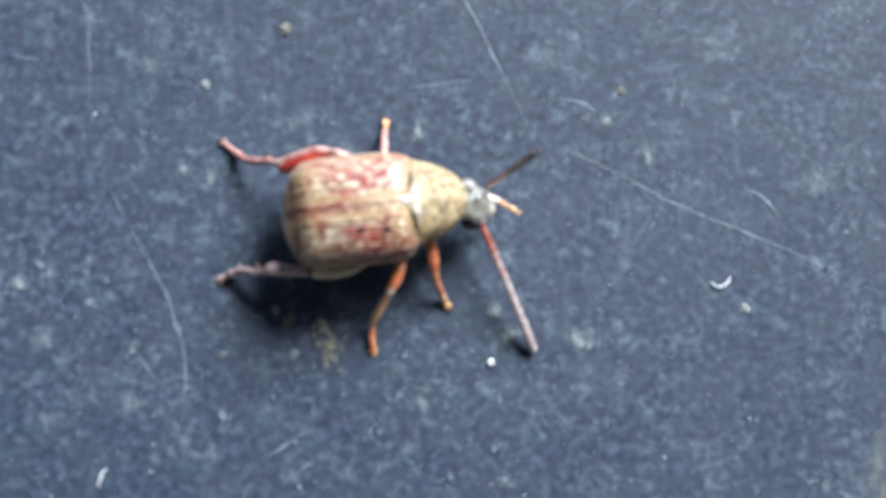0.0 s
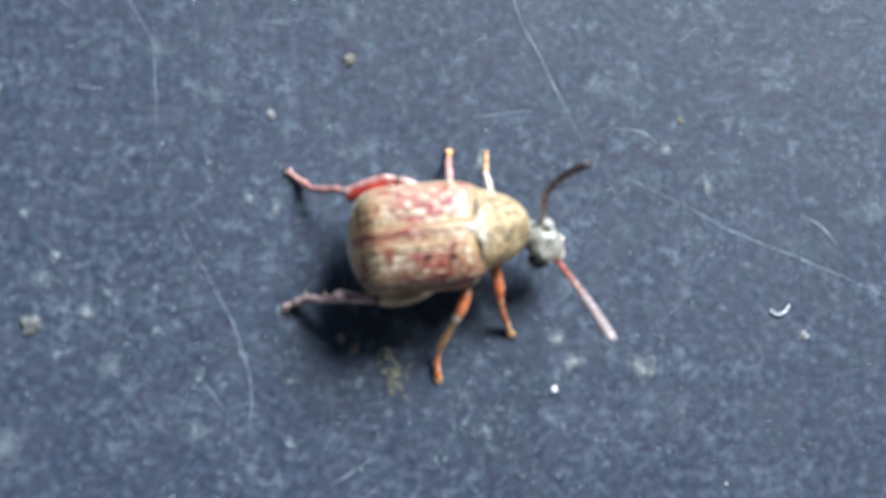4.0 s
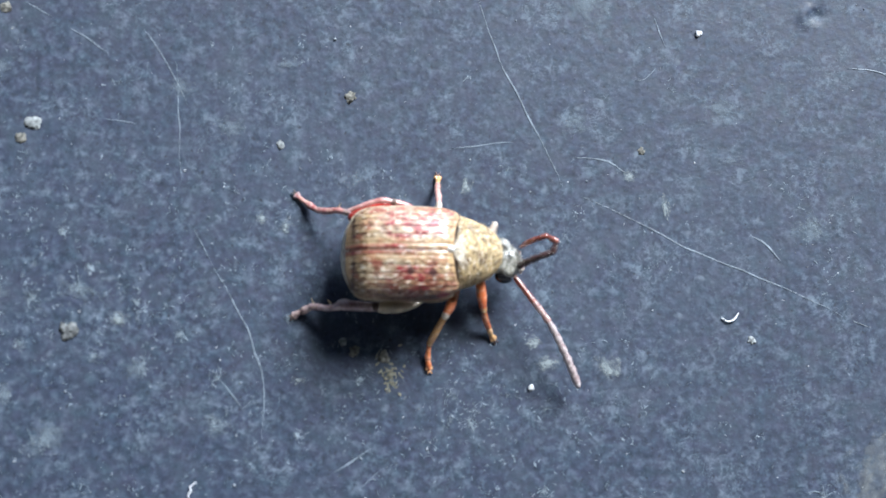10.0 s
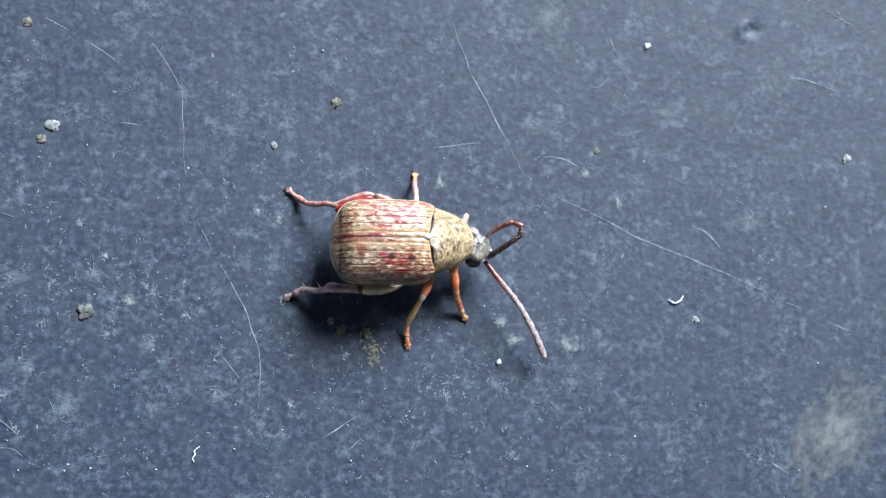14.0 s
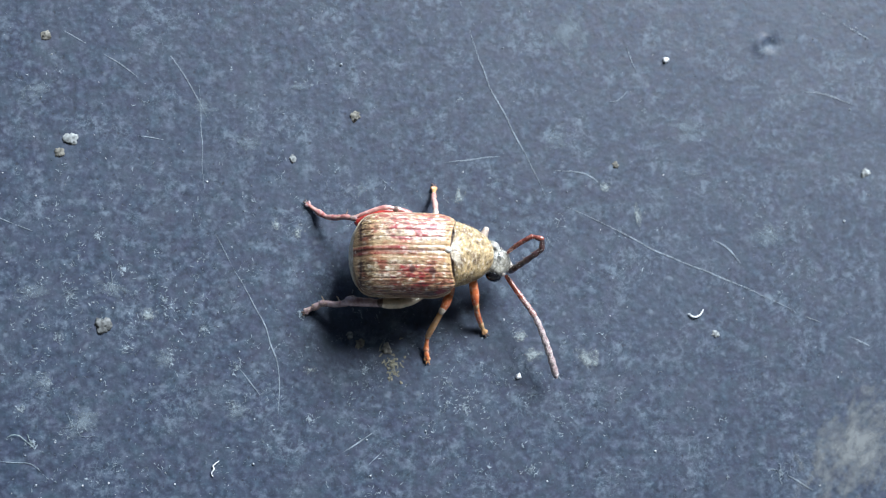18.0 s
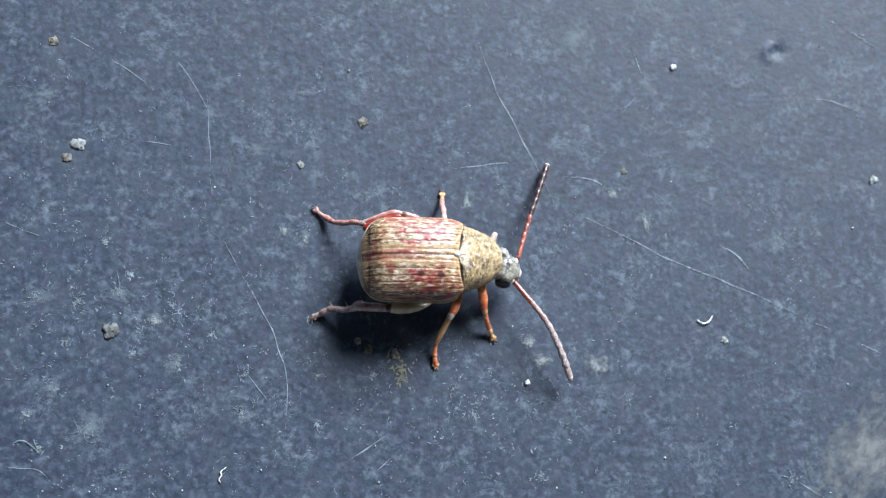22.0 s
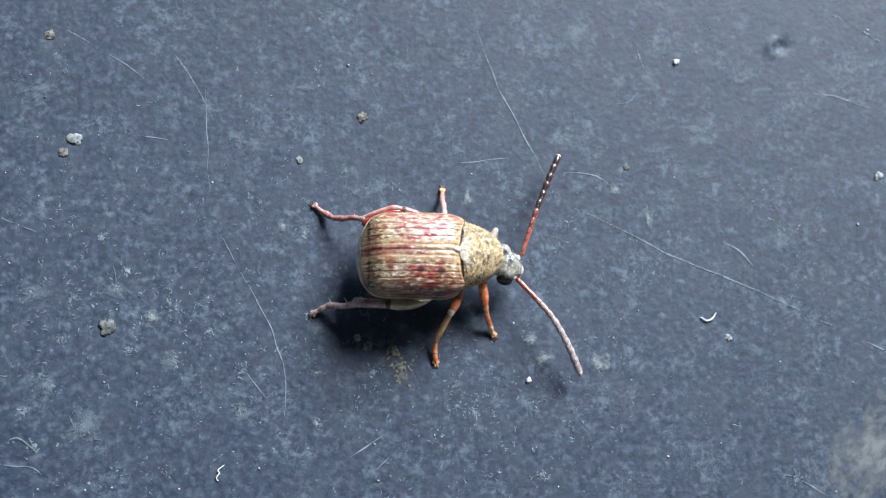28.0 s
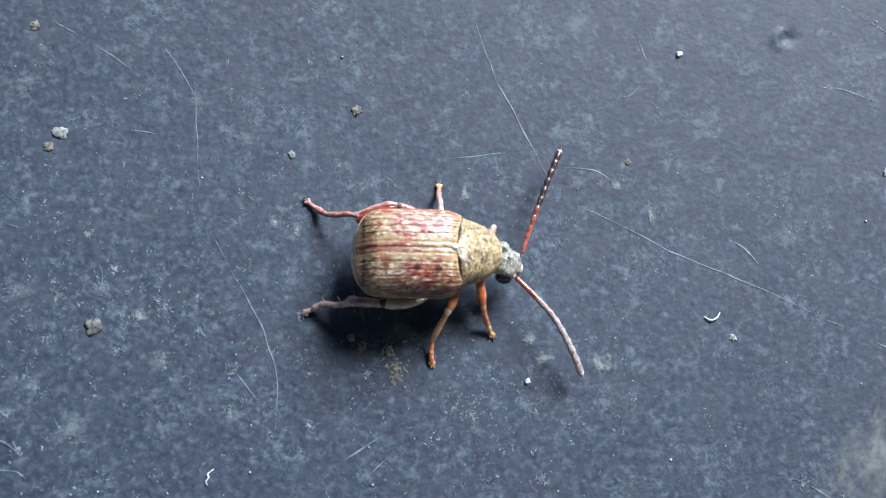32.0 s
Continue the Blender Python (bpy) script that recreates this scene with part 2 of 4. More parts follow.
M_TUFT = plain("pale_fleck", (0.22, 0.265, 0.30), 0.6, 0.6, 3.0)
M_FIBRE = plain("greenish_fibre", (0.25, 0.32, 0.31), 0.5, 0.2)
M_SCRATCH = plain("scratch_edge", (0.19, 0.23, 0.27), 0.4, 0.6, 2.0)
M_SCRATCH_BRIGHT = plain("fresh_scratch_edge", (0.2, 0.24, 0.28), 0.4, 0.6, 4.0)


# ---- mesh helpers (millimetres in, metres out) ----
def mesh_of(name, verts, faces, mat, smooth=True):
    me = bpy.data.meshes.new(name)
    me.from_pydata([Vector(v) * MM for v in verts], [], faces)
    me.materials.append(mat)
    if smooth:
        me.polygons.foreach_set("use_smooth", [True] * len(me.polygons))
    me.update()
    return me


def part(name, data, mat, parent=None, label="", smooth=True):
    ob = new(name, mesh_of(name, *data, mat, smooth))
    ob.parent = parent
    if label:
        ob["label"] = label
    return ob


def tube(points, radii, sides=10, flat=1.0):
    """A rounded, tapered limb along points; flat squeezes it upright."""
    pts = [Vector(p) for p in points]
    verts, faces = [], []
    d0 = (pts[1] - pts[0]).normalized()
    d1 = (pts[-1] - pts[-2]).normalized()
    rings = [(pts[0] - d0 * radii[0] * 0.8, radii[0] * 0.35), (pts[0] - d0 * radii[0] * 0.45, radii[0] * 0.8)]
    rings += list(zip(pts, radii))
    rings += [(pts[-1] + d1 * radii[-1] * 0.45, radii[-1] * 0.8), (pts[-1] + d1 * radii[-1] * 0.8, radii[-1] * 0.35)]
    for i, (p, r) in enumerate(rings):
        a, b = rings[max(i - 1, 0)][0], rings[min(i + 1, len(rings) - 1)][0]
        d = (b - a).normalized()
        side = d.cross(Vector((0, 0, 1)))
        side = side.normalized() if side.length > 0.05 else Vector((0, 1, 0))
        up = side.cross(d).normalized()
        for k in range(sides):
            c = 2 * math.pi * k / sides
            verts.append(p + side * (math.cos(c) * r) + up * (math.sin(c) * r * flat))
    n = len(rings)
    for i in range(n - 1):
        for k in range(sides):
            q = (k + 1) % sides
            faces.append((i * sides + k, i * sides + q, (i + 1) * sides + q, (i + 1) * sides + k))
    faces.append(tuple(range(sides))[::-1])
    faces.append(tuple((n - 1) * sides + k for k in range(sides)))
    return verts, faces


def smooth_line(points, n=12):
    """Points along a Catmull-Rom curve."""
    p = [Vector(q) for q in points]
    p = [2 * p[0] - p[1], *p, 2 * p[-1] - p[-2]]
    out = []
    for i in range(1, len(p) - 2):
        for k in range(n):
            t = k / n
            a, b, c, d = p[i - 1], p[i], p[i + 1], p[i + 2]
            out.append(0.5 * (2 * b + (c - a) * t + (2 * a - 5 * b + 4 * c - d) * t * t + (3 * b - a - 3 * c + d) * t ** 3))
    return out + [p[-2]]


def limb(points, radii, n=6, sides=10, flat=1.0):
    line = smooth_line(points, n)
    at = [i * (len(radii) - 1) / (len(line) - 1) for i in range(len(line))]
    return tube(line, [float(np.interp(a, range(len(radii)), radii)) for a in at], sides, flat)


def join(*pieces):
    verts, faces = [], []
    for v, f in pieces:
        o = len(verts)
        verts += list(v)
        faces += [tuple(i + o for i in q) for q in f]
    return verts, faces


def grid(fn, nu, nv, wrap=False):
    verts = [fn(i / nu, j / nv) for i in range(nu + 1) for j in range(nv + (0 if wrap else 1))]
    w = nv if wrap else nv + 1
    faces = []
    for i in range(nu):
        for j in range(nv):
            k = (j + 1) % w
            faces.append((i * w + j, i * w + k, (i + 1) * w + k, (i + 1) * w + j))
    return verts, faces


def ellipsoid(c, r, nu=16, nv=20):
    def fn(u, v):
        a, b = math.pi * u, 2 * math.pi * v
        return (c[0] + r[0] * math.cos(a), c[1] + r[1] * math.sin(a) * math.cos(b), c[2] + r[2] * math.sin(a) * math.sin(b))
    return grid(fn, nu, nv, True)


def lump(radius, seed, rough=0.35, flat=0.7, detail=2):
    """An irregular crumb that rests on its underside."""
    bm = bmesh.new()
    bmesh.ops.create_icosphere(bm, subdivisions=detail, radius=1.0)
    o = Vector((seed * 3.7, seed * 1.3, seed * 9.1))
    for v in bm.verts:
        k = 1 + rough * noise.noise(v.co * 1.3 + o) + 0.5 * rough * noise.noise(v.co * 3.1 + o)
        v.co = v.co * k * radius
        v.co.z = max(v.co.z * flat, -radius * flat * 0.45) + radius * flat * 0.43
    verts = [tuple(v.co) for v in bm.verts]
    faces = [tuple(v.index for v in f.verts) for f in bm.faces]
    bm.free()
    return verts, faces


def lump_at(at, radius, seed):
    verts, faces = lump(radius, seed, 0.5, 0.9, 3)
    return [(p[0] + at[0], p[1] + at[1], p[2] + at[2]) for p in verts], faces


# ---- the surface ----
PIT = (9.90, 5.50)


def spread_out(k):
    """Even cells near the beetle, ever wider ones towards the horizon."""
    far = max(0.0, abs(k) - 0.86) / 0.14
    return math.copysign(22 * abs(k) + 1990 * far ** 3, k)


def build_ground():
    def fn(u, v):
        x, y = spread_out((u - 0.5) * 2), spread_out((v - 0.5) * 2)
        r = math.hypot(x, y)
        h = 0.006 * noise.noise((x * 0.25, y * 0.25, 3.0)) + 0.003 * noise.noise((x * 1.1, y * 1.1, 7.0)) if r < 60 else 0.0
        dx, dy = x - PIT[0], y - PIT[1]
        d = math.hypot(dx, dy)
        h -= 0.09 * math.exp(-(math.hypot(dx - 0.14, dy - 0.14) / 0.2) ** 2) - 0.045 * math.exp(-((d - 0.26) / 0.14) ** 2) * clamp(0.6 + (dy - 0.6 * dx) * 2)
        return (x, y, h - 0.008)
    ob = part("ground", grid(fn, 580, 580), M_GROUND)
    return tagged(ob, "dark blue-grey scuffed plastic surface with pale mottling", "ground", kind="structure")


ground = build_ground()


def slab(name, size, at, mat, label):
    bm = bmesh.new()
    bmesh.ops.create_cube(bm, size=1.0, matrix=Matrix.Translation(at) @ Matrix.Diagonal((*size, 1)))
    bmesh.ops.bevel(bm, geom=bm.edges[:], offset=0.006, segments=2, affect="EDGES")
    me = bpy.data.meshes.new(name)
    bm.to_mesh(me)
    bm.free()
    me.materials.append(mat)
    return tagged(new(name, me), label, "wall", kind="structure")


# unseen slabs added behind and above: dark ones block sky, pale one bounces fill
M_BOUNCE = plain("pale_bounce", (0.46, 0.45, 0.43), 0.9, 0.15, 0.02)
M_BLOCKER = plain("dark_blocker", (0.05, 0.05, 0.052), 0.9, 0.3, 0.02)
slab("bounce_south", (2.4, 0.1, 0.9), (0, -0.4, 0.45), M_BOUNCE, "unseen pale slab added to bounce fill light")
slab("block_east", (0.1, 0.6, 0.9), (0.9, -0.05, 0.45), M_BLOCKER, "unseen dark slab added to block side light")
slab("block_west", (0.1, 1.0, 0.9), (-0.9, 0.15, 0.45), M_BLOCKER, "unseen dark slab added to block side light")
slab("block_top", (2.4, 0.80, 0.06), (0, -0.05, 0.63), M_BLOCKER, "unseen dark slab added above to block sky light")


def ribbon(line, width, z=0.004):
    """A thin raised edge along a line on the surface."""
    pts = [Vector((*p[:2], 0)) for p in line]
    verts, faces = [], []
    for i, p in enumerate(pts):
        d = (pts[min(i + 1, len(pts) - 1)] - pts[max(i - 1, 0)]).normalized()
        s = Vector((-d.y, d.x, 0))
        f = min(1.0, 0.25 + 2.2 * min(i, len(pts) - 1 - i) / len(pts)) * width * (0.75 + 0.5 * noise.noise((p.x * 2, p.y * 2, 1)))
        verts += [p + s * f + Vector((0, 0, z)), p + Vector((0, 0, z + 0.003)), p - s * f + Vector((0, 0, z))]
    for i in range(len(pts) - 1):
        a = 3 * i
        faces += [(a, a + 1, a + 4, a + 3), (a + 1, a + 2, a + 5, a + 4)]
    return verts, faces


def scratch(points, width):
    bright = width > 0.0175
    line = smooth_line([(*p, 0) for p in points], 18)
    for p in line:
        p.x += 0.05 * noise.noise((p.x * 1.3, p.y * 1.3, 21.0))
        p.y += 0.05 * noise.noise((p.x * 1.3, p.y * 1.3, 27.0))
    runs, run = [], []
    for p in line:
        if bright or noise.noise((p.x * 1.6, p.y * 1.6, 33.0)) > -0.42:
            run.append(p)
        else:
            runs.append(run)
            run = []
    pieces = [ribbon(r, width) for r in (*runs, run) if len(r) > 2]
    part("scratch", join(*pieces), M_SCRATCH_BRIGHT if bright else M_SCRATCH, ground)


def fibre(points, radius, mat, label, lift=0.03):
    line = smooth_line([(*p, lift + radius) for p in points], 10)
    n = len(line)
    for i, p in enumerate(line):
        p.z = radius * 0.8 + lift * math.sin(math.pi * i / (n - 1))
    ob = part("fibre", tube(line, [radius * (0.55 + 0.45 * math.sin(math.pi * i / (n - 1))) for i in range(n)], 6), mat)
    tagged(ob, label, "fibre")


DISC = None


def film(name, x, y, rx, ry, turn, mat):
    """A thin sheet with broken edges: dried patches, and the dent's painted lit side."""
    global DISC
    if DISC is None:
        DISC = bpy.data.meshes.new("film")
        n = 28
        DISC.from_pydata([(0, 0, 0.02)] + [(math.cos(2 * math.pi * k / n), math.sin(2 * math.pi * k / n), 0) for k in range(n)], [],
                         [(0, k + 1, (k + 1) % n + 1) for k in range(n)])
    me = DISC if DISC.materials and DISC.materials[0] == mat else DISC.copy()
    if not me.materials or me.materials[0] != mat:
        me.materials.clear()
        me.materials.append(mat)
    ob = new(name, me)
    ob.parent = ground
    ob.matrix_basis = pose(x * MM, y * MM, 0.018 * MM, 0, 0, turn) @ Matrix.Diagonal((rx * MM, ry * MM, 0.1 * MM, 1))
    return ob


# ---- the beetle ----
BX, BY, BYAW = -1.2, -0.73, -3.0
beetle = new("beetle")
beetle.empty_display_size = 0.001
beetle.matrix_basis = pose(BX * MM, BY * MM, 0, 0, 0, BYAW)
tagged(beetle, "small seed beetle with mottled red and cream wing cases", "beetle")
TO_LOCAL = pose(BX, BY, 0, 0, 0, BYAW).inverted()


def loc(x, y, z):
    return TO_LOCAL @ Vector((x, y, z))


def shell_width(x, side=0):
    """Half width of the closed wing cases along the body, in plan."""
    if x < -0.3:
        return 1.15 * max(0.0, 1 - ((-0.3 - x) / 1.105) ** (3.4 - 0.5 * side)) ** 0.46
    return 1.15 * (1 - (0.52 - 0.1 * side) * max(0.0, (x - 0.5) / 1.1) ** 3) + 0.02 * math.sin((x + 0.3) * 2.0)


def shell_top(x):
    k = abs((x - 0.15) / 1.95)
    return 1.02 + 0.95 * max(0.0, 1 - k ** 2.6) ** 0.55 - 0.9 * max(0.0, -x - 0.9) ** 1.5


def shell_front(v):
    """Where the wing case ends towards the shield: set back beside the seam."""
    return 1.36 - 0.2 * math.exp(-(v * 1.5 / 0.42) ** 2) + 0.015 * math.sin(v * 19)


def stria(x, v, side):
    """Position across the ten fine furrows of a wing case; whole numbers are ridges."""
    return v * 10.5 + 0.10 * noise.noise((x * 1.3, v * 5 * side, 17.0)) + 0.035 * noise.noise((x * 7, v * 9 * side, 19.0))


def shell_point(x, v, side, groove=True):
    """v: 0 at the seam to 1 at the outer edge."""
    a = v * math.pi * 0.5 * 1.12
    w, top = shell_width(x, side), shell_top(x)
    r = 1.15 * math.sin(min(a, math.pi / 2)) ** 0.86 / max(w, 0.02)
    y = 1.07 * w * r / (1 + r ** 8) ** 0.125
    top -= 0.5 * max(0.0, x - 0.98) ** 1.5
    z = 1.02 + (top - 1.02) * math.cos(a) ** 0.8 if a < math.pi / 2 else 1.02 - (a - math.pi / 2) * 0.9
    p = Vector((x, side * (y + 0.005), z))
    if groove:
        s = stria(x, v, side) % 1.0
        dip = 0.010 * math.exp(-((s - 0.5) / 0.13) ** 2) * (1 if 0.3 < v * 10.5 < 10.3 else 0)
        lift = 0.006 * noise.noise((x * 3, v * 24 * side, 2.0)) + 0.003 * noise.noise((x * 16, v * 50 * side, 6.0))
        n = Vector((0.1 * x, side * math.sin(a), math.cos(a))).normalized()
        p += n * (lift - dip)
        if v < 0.014:
            p.z -= 0.014 * (1 - v / 0.014)
    return p


def blotch(x, y, cx, cy, rx, ry):
    n = 0.35 * noise.noise((x * 5, y * 5, 11.0))
    return max(0.0, min(1.0, 1.6 - 1.6 * (((x - cx) / rx) ** 2 + ((y - cy) / ry) ** 2) + n))


CREAM, RED, PINK = Vector((0.58, 0.385, 0.19)), Vector((0.32, 0.018, 0.03)), Vector((0.58, 0.21, 0.16))
TAN, ORANGE = Vector((0.46, 0.33, 0.16)), Vector((0.60, 0.23, 0.09))
WHITE, ASH = Vector((0.90, 0.80, 0.64)), Vector((0.42, 0.32, 0.20))
BROWN, OLIVE, DARK = Vector((0.22, 0.10, 0.05)), Vector((0.23, 0.175, 0.085)), Vector((0.05, 0.020, 0.018))


def shell_colour(x, v, side):
    y = side * v * 1.2
    k = stria(x, v, side)
    band, s = math.floor(k + 0.5), k % 1.0
    ridge = math.exp(-(min(s, 1 - s) / 0.27) ** 2)
    long = noise.noise((x * 1.7 + band * 3.1, band * 7.7 * side, 1.0))
    short = noise.noise((x * 4.2 + band * 1.7, band * 5.3 * side, 4.0))
    cloud = noise.noise((x * 2.6, y * 4.5, 14.0))
    speck = noise.noise((x * 11, v * 46 * side, 14.0)) + 0.5 * noise.noise((x * 24, v * 90 * side, 24.0))
    area = noise.noise((x * 1.5 + 5 * side, y * 2.2, 9.0))
    hump = math.exp(-((x - 0.1) / 0.8) ** 2)
    wiggle = noise.noise((x * 4.0, v * 15 * side, 41.0)) + 0.5 * noise.noise((x * 9.0, v * 26 * side, 43.0))
    if side > 0:
        pink = 1.15 * hump * math.exp(-((v - 0.3) / 0.33) ** 2)
        warm = 0.9 * math.exp(-((x - 1.0) / 0.4) ** 2) * clamp(v * 2.2) + 0.3 * clamp(v * 2 - 0.9)
        pale = 0.3 * hump
    else:
        pink = 0.5 * math.exp(-((x - 0.3) / 0.8) ** 2) * math.exp(-((v - 0.42) / 0.36) ** 2)
        warm = 0.95 * math.exp(-((x - 0.5) / 0.65) ** 2) * math.exp(-((v - 0.42) / 0.28) ** 2)
        pale = 0.75 * math.exp(-((x + 0.5) / 0.5) ** 2) * math.exp(-((v - 0.34) / 0.26) ** 2)
    c = ASH.lerp(CREAM, clamp(0.5 + 0.3 * x + 0.9 * area + 0.7 * short))
    c = c.lerp(ORANGE, 0.8 * clamp(1.1 * warm + 0.9 * short * warm + 0.45 * cloud + 0.3 * wiggle - 0.2))
    c = c.lerp(PINK, 0.88 * clamp(0.95 * pink + 0.8 * long + 0.7 * wiggle + 0.4 * cloud - 0.06))
    # white gloss highlights along the ridges, put into the colour
    c = c.lerp(WHITE, 0.9 * clamp((0.8 * pale + 0.9 * short + 0.6 * wiggle + 0.3 * pink - 0.42) * 2.6) * ridge)
    c = c.lerp(RED, 0.92 * clamp((0.95 * pink + 0.7 * long - 0.6 * short + 0.95 * wiggle + 0.4 * cloud - 0.62) * 2.2))
    flank = clamp((v - 0.74) * 3.6)
    rim = flank * 0.8 + clamp((-x - 0.82) * 2.6) * 0.9
    # flanks coloured lighter, in place of fill light missing on the near side
    side_fill = 1.15 + 0.9 * flank
    c = c.lerp(OLIVE * (side_fill + 0.5 * speck) if speck < 0.05 else TAN * (side_fill + 0.2), 0.75 * clamp(rim + 0.3 * cloud * (rim > 0.05)))
    fleck = noise.noise((x * 6.5, v * 30 * side, 51.0)) + 0.5 * noise.noise((x * 13, v * 52 * side, 53.0))
    c = c * (1 + 0.25 * speck)
    rust = noise.noise((x * 2.2, y * 5.5, 61.0)) + 0.6 * noise.noise((x * 5, y * 12, 63.0)) + (0.28 * hump * math.exp(-((v - 0.55) / 0.25) ** 2) if side < 0 else -0.1)
    c = c.lerp(BROWN.lerp(RED, 0.45), 0.78 * clamp((rust - 0.06) * 2.4))
    c = c.lerp(BROWN * 0.5, 0.92 * clamp((-fleck - 0.12) * 3.8) * clamp(0.75 + 0.5 * rim))
    c = c.lerp(WHITE, 0.8 * clamp((fleck - 0.24) * 3.4))
    c = c.lerp(BROWN * 0.5, 0.75 * clamp((-speck - 0.34 + 0.25 * rim) * 4.5))
    c = c.lerp(DARK * 0.9, (0.85 if v < 0.7 else 0.6) * math.exp(-((s - 0.5) / 0.095) ** 2) * clamp(0.5 + 1.2 * short + 0.8 * wiggle + 0.5 * speck + 0.4 * rim) * (v * 10.5 > 0.3))
    if side < 0:
        c = c.lerp(DARK * 1.2, 0.92 * blotch(x, y, 0.70, -0.80, 0.28, 0.13))
        c = c.lerp(RED * 0.9, 0.92 * blotch(x, y, 0.95, -0.74, 0.2, 0.12))
        c = c.lerp(BROWN * 0.5, 0.75 * blotch(x, y, 0.0, -0.86, 0.7, 0.09))
        for cx, cy, r in ((0.66, -0.27, 0.12), (0.12, -0.25, 0.11)):
            c = c.lerp(RED * 0.9, 0.7 * blotch(x, y, cx - 0.1, cy + 0.01, 0.18, 0.055))
            c = c.lerp(DARK * 1.5, 0.92 * blotch(x, y, cx, cy, r, r * 0.62))
        c = c.lerp(DARK * 1.4, 0.7 * blotch(x, y, -0.55, -0.72, 0.2, 0.05))
    else:
        for cx, cy, r, d in ((0.70, 0.34, 0.14, 0.9), (0.28, 0.72, 0.12, 0.6), (-0.62, 0.62, 0.2, 0.7), (0.52, 0.9, 0.12, 0.7), (0.98, 0.62, 0.12, 0.6), (-0.35, 0.85, 0.2, 0.6)):
            c = c.lerp(RED * 0.75, d * blotch(x, y, cx, cy, r, r * 0.5))
    vein = abs(noise.noise((x * 3.6, v * 13 * side, 31.0)) + 0.3 * speck)
    c = c.lerp(DARK, 0.8 * clamp(1.15 - vein * 15) * clamp(0.12 + 1.2 * rim))
    gap = min(1.37 - abs(x - 0.02), (1 - v) * 3.0 + 0.02)
    if x < 0.9:
        c = c.lerp(DARK * 0.8, 0.9 * math.exp(-((gap - 0.13 - 0.02 * short) / 0.026) ** 2) * clamp(0.75 - 0.35 * x + speck))
        c = c.lerp(CREAM * 1.05, 0.8 * clamp((0.085 - gap) * 22))
    front = shell_front(v) - x
    c = c.lerp(CREAM * 1.1, 0.7 * clamp((0.095 - front + 0.03 * short) * 20))
    if v < 0.012:
        c = c.lerp(BROWN.lerp(RED, 0.5) * 0.5, 0.8 * clamp(0.7 - 0.4 * x + short))
    elif v < 0.035 and x < 0.25:
        c = c.lerp(RED, 0.5 * clamp(0.4 - x + short))
    elif v < 0.1:
        c = c.lerp(CREAM, 0.4)
    return c.lerp(DARK * 0.5, 0.95 * clamp((0.035 - front) * 50))


def paint(ob, colours):
    at = ob.data.color_attributes.new("pattern", "FLOAT_COLOR", "POINT")
    at.data.foreach_set("color", [k for c in colours for k in (c[0], c[1], c[2], 1.0)])


def frame_of(x, y, z, yaw=0.0):
    return pose(x * MM, y * MM, z * MM, 0, 0, yaw)


body = part("body", ellipsoid((-0.05, 0, 0.86), (1.33, 1.02, 0.58), 24, 28), M_BELLY, beetle, "brown hairy underside of the abdomen")
X0, NU, NV = -1.40, 230, 190
for side, name in ((1, "elytron"), (-1, "elytron")):
    along = [0.5 - 0.5 * math.cos(math.pi * i / NU) for i in range(NU + 1)]
    place = lambda i, v: X0 + (shell_front(v) - X0) * along[i]
    data = grid(lambda u, v: shell_point(place(round(u * NU), v), v, side), NU, NV)
    if side > 0:
        data = (data[0], [f[::-1] for f in data[1]])
    ob = part(name, data, M_ELYTRA, body, "ridged wing case mottled red, pink and cream")
    paint(ob, [shell_colour(place(i, j / NV), j / NV, side) for i in range(NU + 1) for j in range(NV + 1)])
    edge = [-0.04 - 1.36 * math.cos(math.pi * k / 60) for k in range(56)]
    edge = [(x, shell_point(x, 0.9, side, False).y + side * 0.018, 1.06 + 0.04 * math.cos(3 * x)) for x in edge]
    part("rim", tube(edge, [0.019 + 0.007 * noise.noise((p[0] * 6, side * 3.0, 1.0)) for p in edge], 8), M_LEAF, ob, "cream raised rim of the wing case")


part("waist", ellipsoid((1.22, 0.03, 1.12), (0.36, 0.84, 0.5), 16, 24), M_BELLY, body, "dark waist under the wing cases")


def pygidium_point(u, v):
    a, b = u * math.pi * 0.55, (v - 0.5) * math.pi * 1.04
    r = math.sin(a)
    return (-0.98 - 0.49 * math.cos(b) * (0.62 + 0.38 * math.sin(a + 0.3)), 0.96 * math.sin(b) * (0.3 + 0.7 * r), 1.42 - 0.95 * u + 0.1 * r)


part("pygidium", grid(pygidium_point, 18, 36), M_PYGIDIUM, body, "pale hairy tip of the abdomen")


def pronotum_width(u):
    return 0.93 * (1 - 0.35 * u - 0.35 * u ** 4) 


def pronotum_point(u, v):
    x = 1.29 + 1.17 * u
    w = pronotum_width(u)
    a = (v - 0.5) * math.pi * 1.3
    top = 1.71 - 0.16 * u - 0.34 * u * u - 0.3 * max(0.0, 0.1 - u)
    low = 1.0 - 0.1 * u
    s, c = math.sin(a), math.cos(a)
    z = low + (top - low) * (abs(c) ** 0.8) * (1 if c > 0 else -0.9)
    back = (0.17 * math.exp(-(s / 0.3) ** 2) + 0.012 * math.sin(s * 21)) * (1 - u) ** 3
    k = 1 + 0.014 * noise.noise((x * 8, s * 8, 5.0)) + 0.008 * noise.noise((x * 24, s * 24, 5.0)) + 0.025 * noise.noise((x * 2.5, s * 3, 8.0))
    if u > 0.93:
        k *= 1 - (u - 0.93) * 3
    return (x - back, w * s * k + 0.06, low + (z - low) * k)


PU, PV = 120, 170
